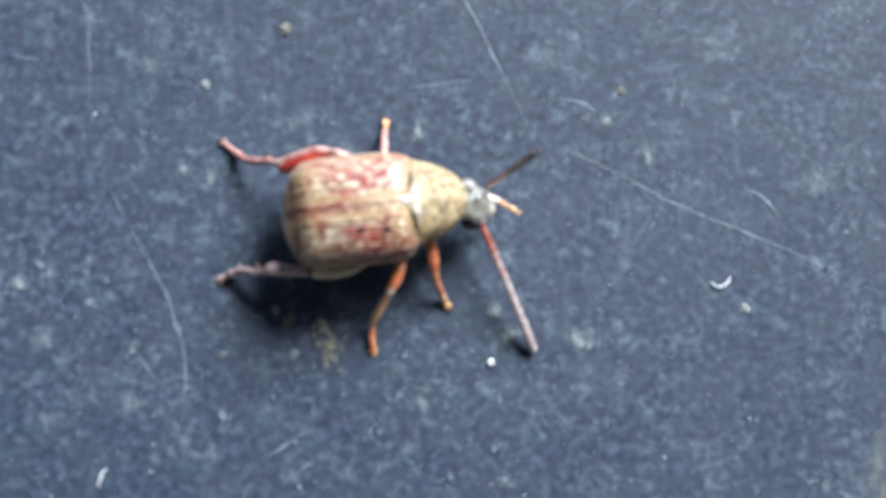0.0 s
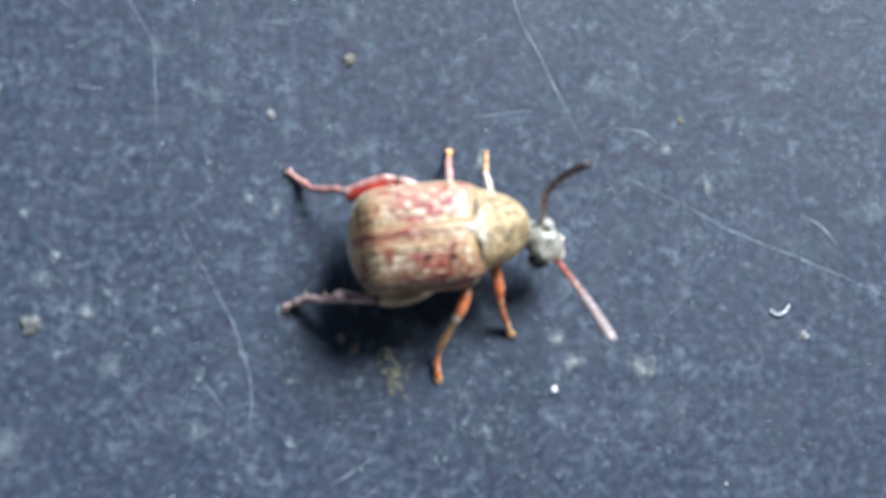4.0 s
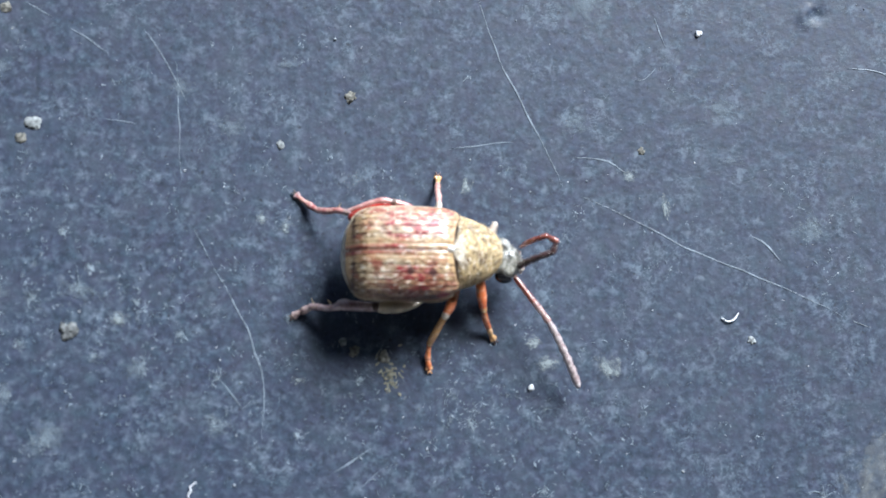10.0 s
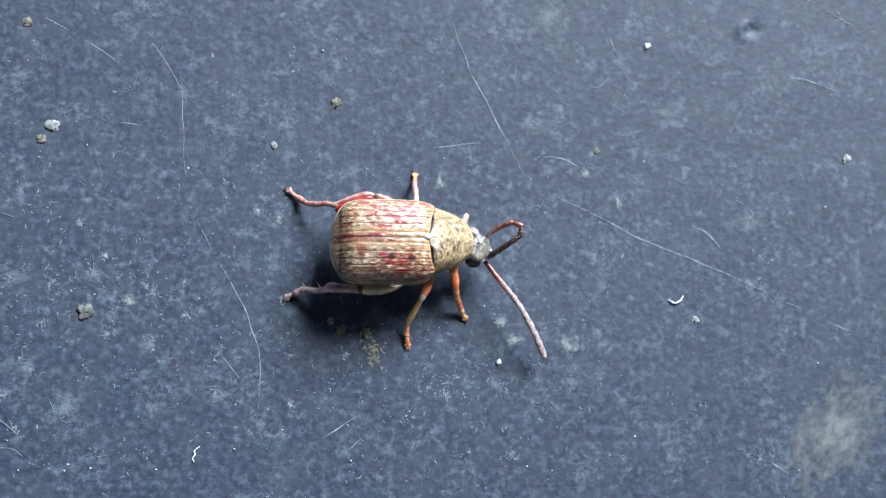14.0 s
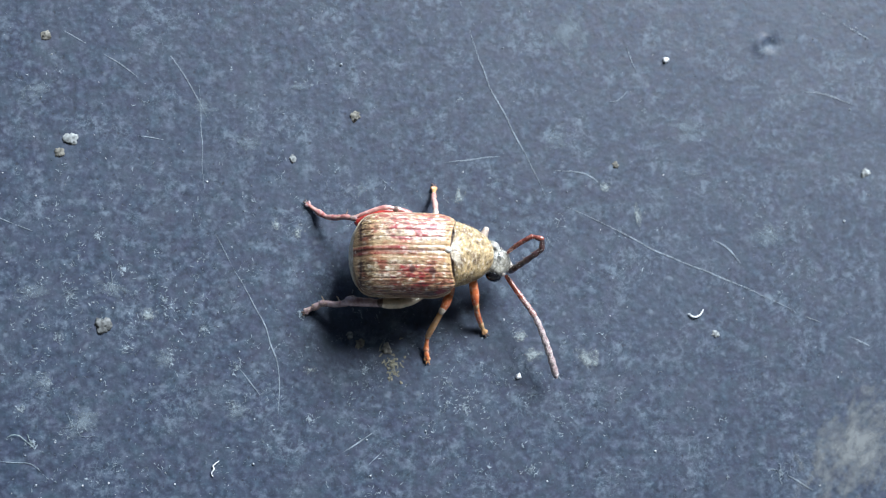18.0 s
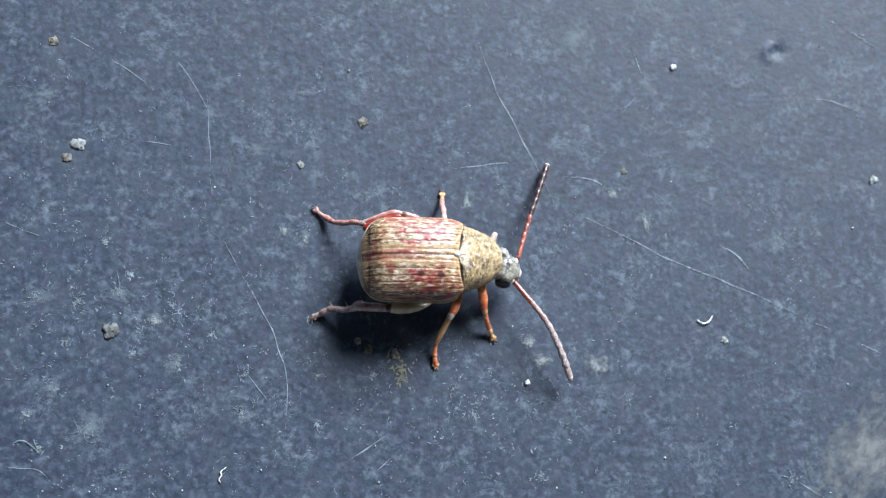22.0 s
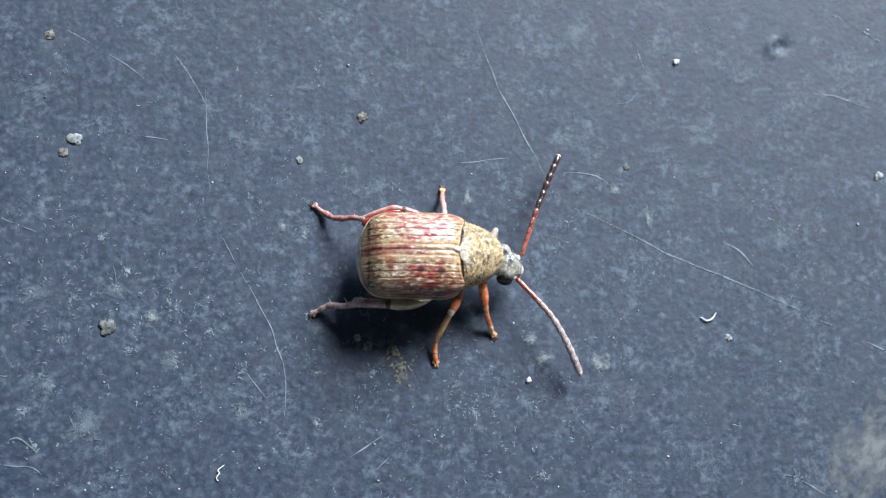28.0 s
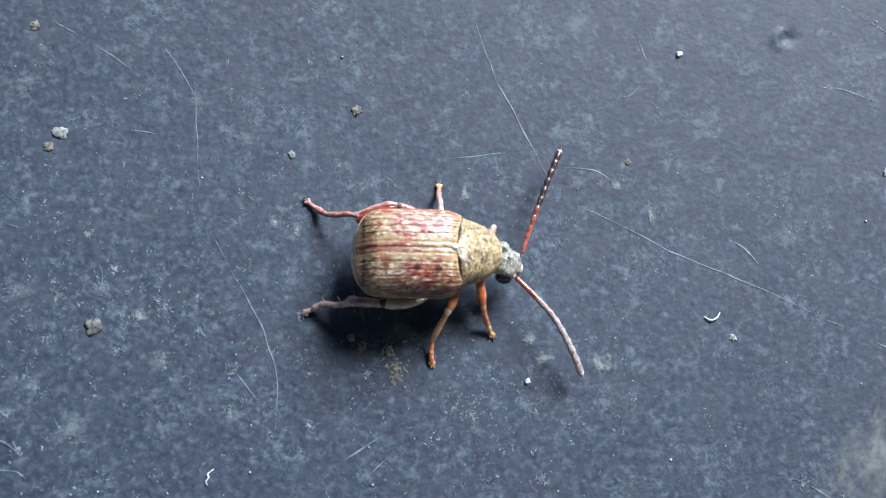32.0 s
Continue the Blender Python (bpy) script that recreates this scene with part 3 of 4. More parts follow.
pron = part("pronotum", grid(pronotum_point, PU, PV), M_PRONOTUM, body, "tan and brown hairy shield behind the head")


def pronotum_colour(u, v):
    n = noise.noise((u * 4.0, v * 8, 3.0)) + 0.6 * noise.noise((u * 9, v * 16, 6.0))
    f = noise.noise((u * 16, v * 28, 8.0)) + 0.5 * noise.noise((u * 34, v * 60, 12.0))
    c = (OLIVE * 1.1).lerp(TAN * 1.6, clamp(0.6 + 1.1 * n))
    c = c.lerp(BROWN * 0.8, 0.75 * clamp((-0.12 - n) * 2.0))
    c = c.lerp(WHITE, 0.75 * clamp((f - 0.14) * 3.2))
    c = c.lerp(BROWN * 0.35, 0.8 * clamp((-f - 0.2) * 3.2))
    for cu, cv, r in ((0.5, 0.40, 0.06), (0.35, 0.36, 0.05), (0.62, 0.46, 0.045), (0.55, 0.60, 0.04)):
        c = c.lerp(BROWN * 0.3, 0.7 * clamp(1.4 - 1.5 * (((u - cu) / r) ** 2 + ((v - cv) / (0.6 * r)) ** 2) + f))
    c = c.lerp(WHITE * 0.95, 0.85 * clamp(1.6 - ((u - 0.11) / 0.1) ** 2 - ((v - 0.5) / 0.1) ** 2 + 0.5 * f))
    c = c.lerp(DARK, 0.8 * clamp(1.2 - abs(v - 0.5) * 160) * (u < 0.16))
    return c.lerp(DARK * 0.6, 0.95 * clamp(1.7 - u * 44 + 0.3 * f))


paint(pron, [pronotum_colour(i / PU, j / PV) for i in range(PU + 1) for j in range(PV + 1)])
part("scutellum", ellipsoid((1.09, 0.04, 1.86), (0.1, 0.085, 0.08), 10, 14), M_WHITE, body, "small bright white scutellum")


def hairs(parent, name, spots, length, width, mat):
    """Short lying hairs: each a sliver from root to tip. spots: root, normal, direction."""
    verts, faces = [], []
    for root, normal, way in spots:
        side = normal.cross(way).normalized() * width
        tip = root + way * length * random.uniform(0.6, 1.3) + normal * length * random.uniform(0.12, 0.4)
        o = len(verts)
        verts += [root - side, root + side, tip]
        faces.append((o, o + 1, o + 2))
    ob = part(name, (verts, faces), mat, parent, smooth=False)
    return tagged(ob, kind="stuff")


rng = random.Random(4)
spots = []
while len(spots) < 420:
    x, v, side = rng.uniform(-1.25, 1.1), rng.random() ** 0.8, rng.choice((-1, 1))
    c = shell_colour(x, v, side)
    if rng.random() > (c[1] / 0.42) ** 1.4:
        continue
    p = shell_point(x, v, side)
    e = 0.02
    du, dv = shell_point(x + e, v, side, False) - shell_point(x - e, v, side, False), shell_point(x, v + e, side, False) - shell_point(x, max(v - e, 0), side, False)
    n = du.cross(dv).normalized() * side
    way = (Vector((-1, rng.gauss(0, 0.15), 0)) - n * n.dot(Vector((-1, 0, 0)))).normalized()
    spots.append((p + n * 0.004, n, way))
hairs(body, "hair", spots, 0.07, 0.0045, M_HAIR)
spots = []
for _ in range(1700):
    u, v = rng.uniform(0.03, 0.97), rng.uniform(0.08, 0.92)
    p, e = Vector(pronotum_point(u, v)), 0.02
    n = (Vector(pronotum_point(min(u + e, 1), v)) - Vector(pronotum_point(u - e, v))).cross(Vector(pronotum_point(u, v + e)) - Vector(pronotum_point(u, v - e))).normalized()
    if n.dot(p - Vector((1.6, 0, 0.9))) < 0:
        n = -n
    way = Vector((rng.gauss(0.5, 0.6), rng.gauss(0, 0.6), 0))
    way = (way - n * n.dot(way)).normalized()
    spots.append((p + n * 0.004, n, way))
hairs(body, "hair", spots, 0.09, 0.0045, M_HAIR)

# head: modelled round the neck, which turns
HEAD_AT = Vector((2.2, -0.02, 0.98))


def head_point(u, v):
    a, b = math.pi * u, 2 * math.pi * v
    x = 0.36 - 0.40 * math.cos(a)
    r = math.sin(a) ** 0.72
    taper = 1 - 0.28 * max(0, x - 0.4) / 0.36
    s, c = math.sin(b), math.cos(b)
    brow = 0.16 * math.exp(-((x - 0.42) / 0.16) ** 2) * math.exp(-((abs(c) - 0.62) / 0.25) ** 2) * (s > 0)
    k = 1 + brow + 0.12 * noise.noise((x * 5, c * 2.4, s * 2.4)) + 0.05 * noise.noise((x * 14, c * 6, s * 6))
    return (x, 0.42 * r * c * taper * k, -0.06 - 0.16 * max(0, x) + 0.32 * r * s * k)


neck = ellipsoid((-0.14, 0, -0.03), (0.42, 0.32, 0.29), 14, 20)
head = part("head", join(grid(head_point, 32, 40, True), neck), M_HEAD, beetle, "grey head with pale down")


def eye_point(s):
    """A bulging eye with a notch in front, round the root of the antenna."""
    def fn(u, v):
        a, b = math.pi * u, 2 * math.pi * v
        d = Vector((math.cos(a), math.sin(a) * math.cos(b), math.sin(a) * math.sin(b)))
        notch = 0.28 * math.exp(-((d.x - 0.8) ** 2 + (d.z - 0.35) ** 2) / 0.12)
        k = 1 - notch
        return (0.34 + 0.23 * d.x * k, s * (0.39 if s < 0 else 0.27) + 0.16 * d.y * k, -0.09 + 0.2 * d.z * k)
    return grid(fn, 20, 24, True)


for s in (1, -1):
    part("eye", eye_point(s), M_EYE, head, "glossy black bulging eye")
    part("antenna_socket", ellipsoid((0.56, s * 0.27, -0.04), (0.08, 0.09, 0.08), 10, 12), M_PALE, head, "pale socket of the antenna")
part("cheek", lump_at((0.1, 0.36, 0.0), 0.17, 3), M_DOWN, head, "pale downy cheek beside the neck")
part("mouthparts", join(ellipsoid((0.74, 0, -0.24), (0.12, 0.17, 0.1), 10, 12), limb([(0.74, -0.12, -0.27), (0.82, -0.14, -0.36), (0.84, -0.1, -0.44)], [0.04, 0.035, 0.02], 3, 8),
     limb([(0.74, 0.12, -0.27), (0.82, 0.14, -0.36), (0.84, 0.1, -0.44)], [0.04, 0.035, 0.02], 3, 8)), M_PALE, head, "pale mouthparts")
spots = []
for _ in range(380):
    u, v = rng.uniform(0.15, 0.9), rng.uniform(0.02, 0.48)
    p = Vector(head_point(u, v))
    n = (p - Vector((0.34, 0, -0.08))).normalized()
    way = Vector((rng.gauss(0.5, 0.5), rng.gauss(0, 0.6), 0))
    spots.append((p, n, (way - n * n.dot(way)).normalized()))
hairs(head, "hair", spots, 0.10, 0.0045, M_SILVER)


def down(parent, data, count, length, width, mat, seed):
    """Pale down lying along a limb."""
    verts, faces = data
    r, out = random.Random(seed), []
    quads = [f for f in faces if len(f) == 4]
    for _ in range(count):
        f = r.choice(quads)
        a, b, c, d = (Vector(verts[i]) for i in f)
        n = (b - a).cross(d - a)
        if n.length < 1e-9:
            continue
        n.normalize()
        mid = (a + b + c + d) / 4
        way = ((c + d) - (a + b)).normalized()
        p = a.lerp(b, r.random()).lerp(d.lerp(c, r.random()), r.random())
        out.append((p, -n, way))
    hairs(parent, "hair", out, length, width, mat)


# legs: coxa, femur, tibia, tarsus with claws, in world millimetres
def leg(name, label, pieces):
    made = None
    for piece, points, radii, mat, flat in pieces:
        data = limb([loc(*p) for p in points], radii, 6, 12, flat)
        ob = part(name if made is None else piece, data, mat, made or beetle, label if made is None else "")
        made = made or ob
        if piece not in ("claw", "pad", "joint"):
            down(made, data, int(50 + 200 * max(radii)), 0.06, 0.0035, M_HAIR, len(name) + len(piece))
    return made


def foot(tip, back, mat=M_CLAW, pad=M_TAN):
    """Two small claws at the end of a tarsus."""
    t, b = Vector(tip), Vector(back)
    d = (t - b).normalized()
    s = Vector((-d.y, d.x, 0))
    pads = [("pad", [t - d * 0.13 + s * k * 0.02, t - d * 0.05 + s * k * 0.055], [0.045, 0.05], pad, 0.8) for k in (1, -1)]
    return pads + [("claw", [t - d * 0.02, t + d * 0.05 + s * k * 0.04 + Vector((0, 0, 0.02)), t + d * 0.09 + s * k * 0.05 - Vector((0, 0, 0.01))], [0.025, 0.018, 0.008], mat, 1.0) for k in (1, -1)]


leg("hind_leg", "dark red swollen hind leg with pale upper edge", [
    ("femur", [(-1.42, 0.44, 1.12), (-1.72, 0.46, 1.12), (-2.1, 0.30, 1.05), (-2.44, 0.20, 0.95)], [0.10, 0.13, 0.165, 0.175, 0.13], M_RED, 1.0),
    ("trochanter", [(-0.85, 0.27, 0.98), (-1.1, 0.42, 1.12), (-1.4, 0.52, 1.17)], [0.09, 0.105, 0.085], M_PINK, 1.0),
    ("joint", [(-1.41, 0.52, 1.19), (-1.48, 0.53, 1.19)], [0.088, 0.08], M_CLAW, 1.0),
    ("upper_edge", [(-1.48, 0.54, 1.2), (-1.72, 0.57, 1.22), (-2.1, 0.48, 1.13), (-2.52, 0.35, 0.98)], [0.06, 0.075, 0.07, 0.055], M_PINK, 1.0),
    ("knee", [(-2.5, 0.32, 0.97), (-2.6, 0.33, 0.94)], [0.085, 0.08], M_MAUVE, 1.0),
    ("tibia", [(-2.6, 0.33, 0.94), (-2.78, 0.40, 0.76), (-3.0, 0.41, 0.6), (-3.25, 0.47, 0.36)], [0.06, 0.085, 0.075, 0.09, 0.07], M_PINK, 1.0),
    ("spur", [(-2.76, 0.44, 0.8), (-2.72, 0.53, 0.86)], [0.02, 0.008], M_PALE, 1.0),
    ("tarsus", [(-3.24, 0.47, 0.34), (-3.42, 0.62, 0.18), (-3.5, 0.69, 0.12)], [0.06, 0.095, 0.07], M_PINK, 1.0),
    ("tarsus", [(-3.5, 0.69, 0.12), (-3.62, 0.79, 0.07), (-3.76, 0.92, 0.05)], [0.055, 0.06, 0.035], M_PINK, 1.0),
    *foot((-3.78, 0.95, 0.04), (-3.62, 0.79, 0.07), M_CLAW, M_MAUVE)])
leg("hind_leg", "greyish pink hind leg with a pale leaf-shaped base", [
    ("femur", [(-0.72, -1.9, 0.98), (-1.0, -1.99, 1.0), (-1.35, -2.03, 1.0), (-1.7, -2.03, 1.0), (-1.86, -2.03, 1.0)], [0.02, 0.09, 0.15, 0.16, 0.12], M_LEAF, 1.0),
    ("joint", [(-1.86, -2.02, 1.0), (-1.95, -2.02, 1.0)], [0.125, 0.115], M_CLAW, 1.0),
    ("tibia", [(-1.94, -2.03, 0.98), (-2.2, -2.0, 0.96), (-2.5, -1.97, 0.93), (-2.72, -1.94, 0.88), (-2.84, -1.98, 0.8)], [0.11, 0.12, 0.13, 0.15, 0.1], M_MAUVE, 1.0),
    ("knob", [(-2.64, -1.86, 0.94), (-2.72, -1.87, 0.9)], [0.07, 0.06], M_MAUVE, 1.0),
    ("shin", [(-2.8, -1.98, 0.8), (-3.05, -1.99, 0.6), (-3.3, -1.94, 0.4), (-3.44, -1.92, 0.3)], [0.10, 0.085, 0.09, 0.095], M_MAUVE, 1.0),
    ("spur", [(-2.98, -1.92, 0.68), (-3.04, -1.82, 0.72)], [0.02, 0.008], M_PALE, 1.0),
    ("spur", [(-3.38, -1.86, 0.36), (-3.42, -1.78, 0.4)], [0.022, 0.008], M_PALE, 1.0),
    ("tarsus", [(-3.44, -1.92, 0.28), (-3.58, -1.98, 0.17), (-3.66, -2.02, 0.12)], [0.07, 0.105, 0.085], M_MAUVE, 1.0),
    ("tarsus", [(-3.66, -2.02, 0.12), (-3.78, -2.06, 0.07), (-3.88, -2.12, 0.05)], [0.06, 0.075, 0.04], M_MAUVE, 1.0),
    *foot((-3.9, -2.13, 0.04), (-3.78, -2.06, 0.07), M_CLAW, M_MAUVE)])
leg("middle_leg", "pale pink middle leg reaching out past the body", [
    ("femur", [(-0.3, -0.2, 0.7), (-0.3, 0.2, 0.9), (-0.28, 0.52, 0.9)], [0.1, 0.11, 0.08], M_PALE, 1.0),
    ("tibia", [(-0.28, 0.5, 0.9), (-0.25, 0.75, 0.64), (-0.25, 0.94, 0.42)], [0.065, 0.085, 0.075], M_PINK, 1.0),
    ("tarsus", [(-0.24, 0.93, 0.4), (-0.22, 1.05, 0.26), (-0.2, 1.14, 0.18)], [0.055, 0.085, 0.06], M_PINK, 1.0),
    ("tarsus", [(-0.2, 1.14, 0.17), (-0.18, 1.25, 0.08), (-0.17, 1.36, 0.04)], [0.05, 0.06, 0.035], M_TAN, 1.0),
    *foot((-0.17, 1.38, 0.04), (-0.18, 1.25, 0.08))])
middle_leg = leg("middle_leg", "orange-red middle leg with a pale knee", [
    ("femur", [(0.1, -1.2, 0.6), (0.07, -1.65, 0.82), (-0.07, -2.02, 0.9), (-0.17, -2.2, 0.87)], [0.1, 0.12, 0.125, 0.1], M_ORANGE, 1.0),
    ("knee", [(-0.17, -2.2, 0.88), (-0.21, -2.28, 0.84)], [0.1, 0.085], M_PALE, 1.0),
    ("tibia", [(-0.2, -2.26, 0.84), (-0.33, -2.5, 0.62), (-0.47, -2.76, 0.4), (-0.54, -2.9, 0.28)], [0.075, 0.085, 0.09, 0.075], M_TAN, 1.0),
    ("tarsus", [(-0.54, -2.9, 0.27), (-0.56, -3.1, 0.17), (-0.57, -3.22, 0.12)], [0.055, 0.06, 0.085], M_ORANGE, 1.0),
    ("tarsus", [(-0.57, -3.22, 0.12), (-0.55, -3.38, 0.08), (-0.53, -3.5, 0.05)], [0.055, 0.075, 0.05], M_ORANGE, 1.0),
    *foot((-0.53, -3.54, 0.04), (-0.55, -3.38, 0.06), M_TAN)])
leg("front_leg", "orange-red front leg planted beside the head", [
    ("femur", [(0.62, -1.0, 0.62), (0.7, -1.4, 0.78), (0.74, -1.8, 0.78), (0.77, -2.06, 0.68)], [0.1, 0.125, 0.13, 0.09], M_ORANGE, 1.0),
    ("knee", [(0.78, -2.06, 0.68), (0.8, -2.14, 0.63)], [0.09, 0.08], M_TAN, 1.0),
    ("tibia", [(0.8, -2.12, 0.64), (0.86, -2.32, 0.44), (0.96, -2.5, 0.24)], [0.07, 0.085, 0.075], M_ORANGE, 1.0),
    ("tarsus", [(0.96, -2.49, 0.24), (1.0, -2.58, 0.17), (1.03, -2.65, 0.12)], [0.055, 0.08, 0.06], M_TAN, 1.0),
    ("tarsus", [(1.03, -2.65, 0.12), (1.08, -2.73, 0.07), (1.13, -2.8, 0.05)], [0.05, 0.07, 0.04], M_TAN, 1.0),
    *foot((1.14, -2.82, 0.04), (1.08, -2.73, 0.07))])

# the free front leg: femur, tibia and tarsus swing on each other
FORE_LENGTHS = (0.72, 0.66, 0.5)


def bone(length, radii, mat, name, parent, label="", extra=()):
    n = len(radii)
    data = limb([(length * k / (n - 1), 0.015 * math.sin(3 * k), 0.01 * math.cos(2 * k)) for k in range(n)], radii, 5, 12)
    return part(name, join(data, *extra), mat, parent, label)


fore = bone(0.72, [0.09, 0.12, 0.11, 0.08], M_PALE, "front_leg", beetle, "pale pink front leg that grooms the antenna")
fore_tibia = bone(0.66, [0.07, 0.075, 0.08, 0.06], M_PALE, "tibia", fore)
fore_tarsus = bone(0.5, [0.055, 0.07, 0.045, 0.065, 0.03], M_TAN, "tarsus", fore, extra=[limb([(0.5, 0, 0), (0.56, k * 0.04, 0.02), (0.6, k * 0.05, -0.01)], [0.022, 0.016, 0.007], 3, 8) for k in (1, -1)])

# antennae of eleven segments
SEG = [0.30, 0.20, 0.22] + [0.27] * 7 + [0.36]
SEG = [s * 3.15 / sum(SEG) for s in SEG]


def antenna(label, middle, outer, ringed, stout=1.0):
    pieces = []
    for i, length in enumerate(SEG):
        r = (0.062 + 0.003 * i) * stout
        mat = M_ANT_RED if i < 3 else middle if i < 5 else outer
        prof = [0.94, 0.97, 1.0, 1.02, 0.97] if i < 4 else [0.78, 0.88, 0.98, 1.1, 0.98]
        radii = [r * k for k in prof]
        if i == 10:
            radii = [r * k for k in (0.75, 0.95, 1.0, 0.9, 0.62)]
        name = "antenna" if i == 0 else "antenna_segment"
        parent = beetle if i == 0 else pieces[0]
        data = limb([(length * k / 4, 0, 0) for k in range(5)], radii, 3, 12)
        ob = part(name, data, mat, parent, label if i == 0 else "")
        if ringed and 4 < i < 10:
            part("ring", limb([(length * 1.0, 0, 0), (length * 1.02, 0, 0)], [r * 0.97, r * 0.94], 2, 12), M_RING, ob)
            part("bristle", limb([(length * 0.9, -r * 0.8, 0.01), (length * 0.95, -r * 1.3, 0.015), (length * 1.04, -r * (1.9 if i == 5 else 1.5), 0.02)], [0.016, 0.011, 0.004], 3, 6), M_RING, ob)
        if i == 10:
            part("tip", limb([(length * 0.82, 0, 0), (length * 0.98, 0, 0)], [r * 0.88, r * 0.58], 3, 12), M_ANT_TIP, ob, "white tip of the antenna")
        if 1 < i < 10:
            down(ob, data, 8 if ringed else 80, 0.05, 0.0035, M_WHITE, i)
        pieces.append(ob)
    return pieces


antenna_left = antenna("long red antenna with dark outer segments", M_ANT_BROWN, M_ANT_DARK, True)
antenna_right = antenna("long pinkish antenna swept forward and down", M_ANT_ROSE, M_ANT_PALE, False, 1.14)

# ---- scratches, fibres, grains, crumbs and films on the surface ----
SCRATCHES = [
    ([(-5.79, -0.90), (-5.13, -2.15), (-4.84, -2.92), (-4.63, -3.84), (-4.69, -5.13)], 0.0200),
    ([(-5.76, -3.59), (-5.46, -3.95), (-5.17, -4.36)], 0.0160),
    ([(-2.94, -5.97), (-2.47, -5.71), (-1.97, -5.39)], 0.0200),
    ([(-2.26, -6.35), (-1.84, -6.00)], 0.0160),
    ([(0.78, 6.88), (1.23, 5.21), (1.74, 3.89), (2.48, 2.33), (3.06, 1.02)], 0.0170),
    ([(3.06, 1.02), (4.73, 0.25), (6.48, -0.67), (8.08, -1.32), (9.69, -2.08), (12.41, -3.37)], 0.0170),
    ([(-10.37, 5.83), (-9.15, 5.11), (-8.32, 4.51)], 0.0160),
    ([(-7.47, 5.13), (-6.94, 4.33), (-6.41, 3.28)], 0.0130),
    ([(-12.13, 0.62), (-11.17, 0.23)], 0.0160),
    ([(-8.63, 2.91), (-7.64, 2.75)], 0.0140),
    ([(10.69, 4.19), (11.55, 4.07), (12.47, 3.74)], 0.0160),
    ([(5.62, 5.50), (5.91, 4.75)], 0.0140),
    ([(0.14, 2.05), (1.75, 2.25)], 0.0120),
    ([(7.83, -0.22), (8.31, -0.47), (8.65, -0.92)], 0.0220),
    ([(3.35, 1.84), (4.16, 1.75), (4.79, 1.34)], 0.0120),
    ([(-12.07, -5.94), (-11.35, -6.04), (-10.99, -6.26)], 0.0140),
    ([(5.62, 4.16), (5.27, 3.87), (5.02, 3.82)], 0.0120),
    ([(13.08, 5.75), (12.08, 6.35), (11.58, 6.60)], 0.0120),
    ([(9.64, -6.96), (10.42, -7.45)], 0.0300),
    ([(-6.30, 0.12), (-5.79, -0.90)], 0.0100),
    ([(-6.67, 4.33), (-6.63, 2.80), (-6.60, 1.30)], 0.0110),
]
for points, width in SCRATCHES:
    scratch(points, width)

fibre([(7.02, -2.35), (7.18, -2.45), (7.35, -2.39), (7.46, -2.24)], 0.024, M_LINT, "short bright white crescent of lint")

fibre([(-6.46, -6.53), (-6.50, -6.44), (-6.43, -6.33), (-6.45, -6.24), (-6.30, -6.12)], 0.018, M_LINT, "short kinked white fibre")

fibre([(-11.88, -5.34), (-11.72, -5.27), (-11.53, -5.31), (-11.21, -5.59)], 0.009, M_FIBRE, "thin curved greenish fibre")

fibre([(-11.33, -5.27), (-11.27, -5.43), (-11.18, -5.52)], 0.007, M_FIBRE, "short thin greenish fibre of lint")

GRAINS = [
    (-2.68, 4.91, 0.040),
    (6.78, 5.09, 0.084),
    (7.88, 6.11, 0.020),
    (12.69, 6.11, 0.030),
    (2.03, -4.02, 0.076),
    (-7.14, 2.42, 0.026),
    (-4.35, 3.48, 0.026),
    (-1.36, 1.51, 0.022),
    (0.67, 1.79, 0.026),
    (2.19, 0.96, 0.020),
    (3.66, 1.22, 0.024),
    (6.51, 1.68, 0.024),
    (11.88, 0.29, 0.036),
    (1.98, 5.42, 0.024),
    (5.83, -6.20, 0.034),
    (11.35, -4.26, 0.030),
    (4.21, -4.28, 0.020),
    (1.68, -2.43, 0.020),
    (-9.41, -3.85, 0.032),
    (-8.12, -4.00, 0.024),
    (-5.20, -3.75, 0.030),
    (-3.81, -3.70, 0.034),
    (-7.62, -3.33, 0.026),
    (-8.56, -3.63, 0.026),
    (-11.12, -6.61, 0.030),
    (-9.90, -6.66, 0.025),
    (-9.22, -6.62, 0.028),
    (-7.48, -6.70, 0.030),
    (-5.37, -6.22, 0.034),
    (-10.62, -5.50, 0.024),
]

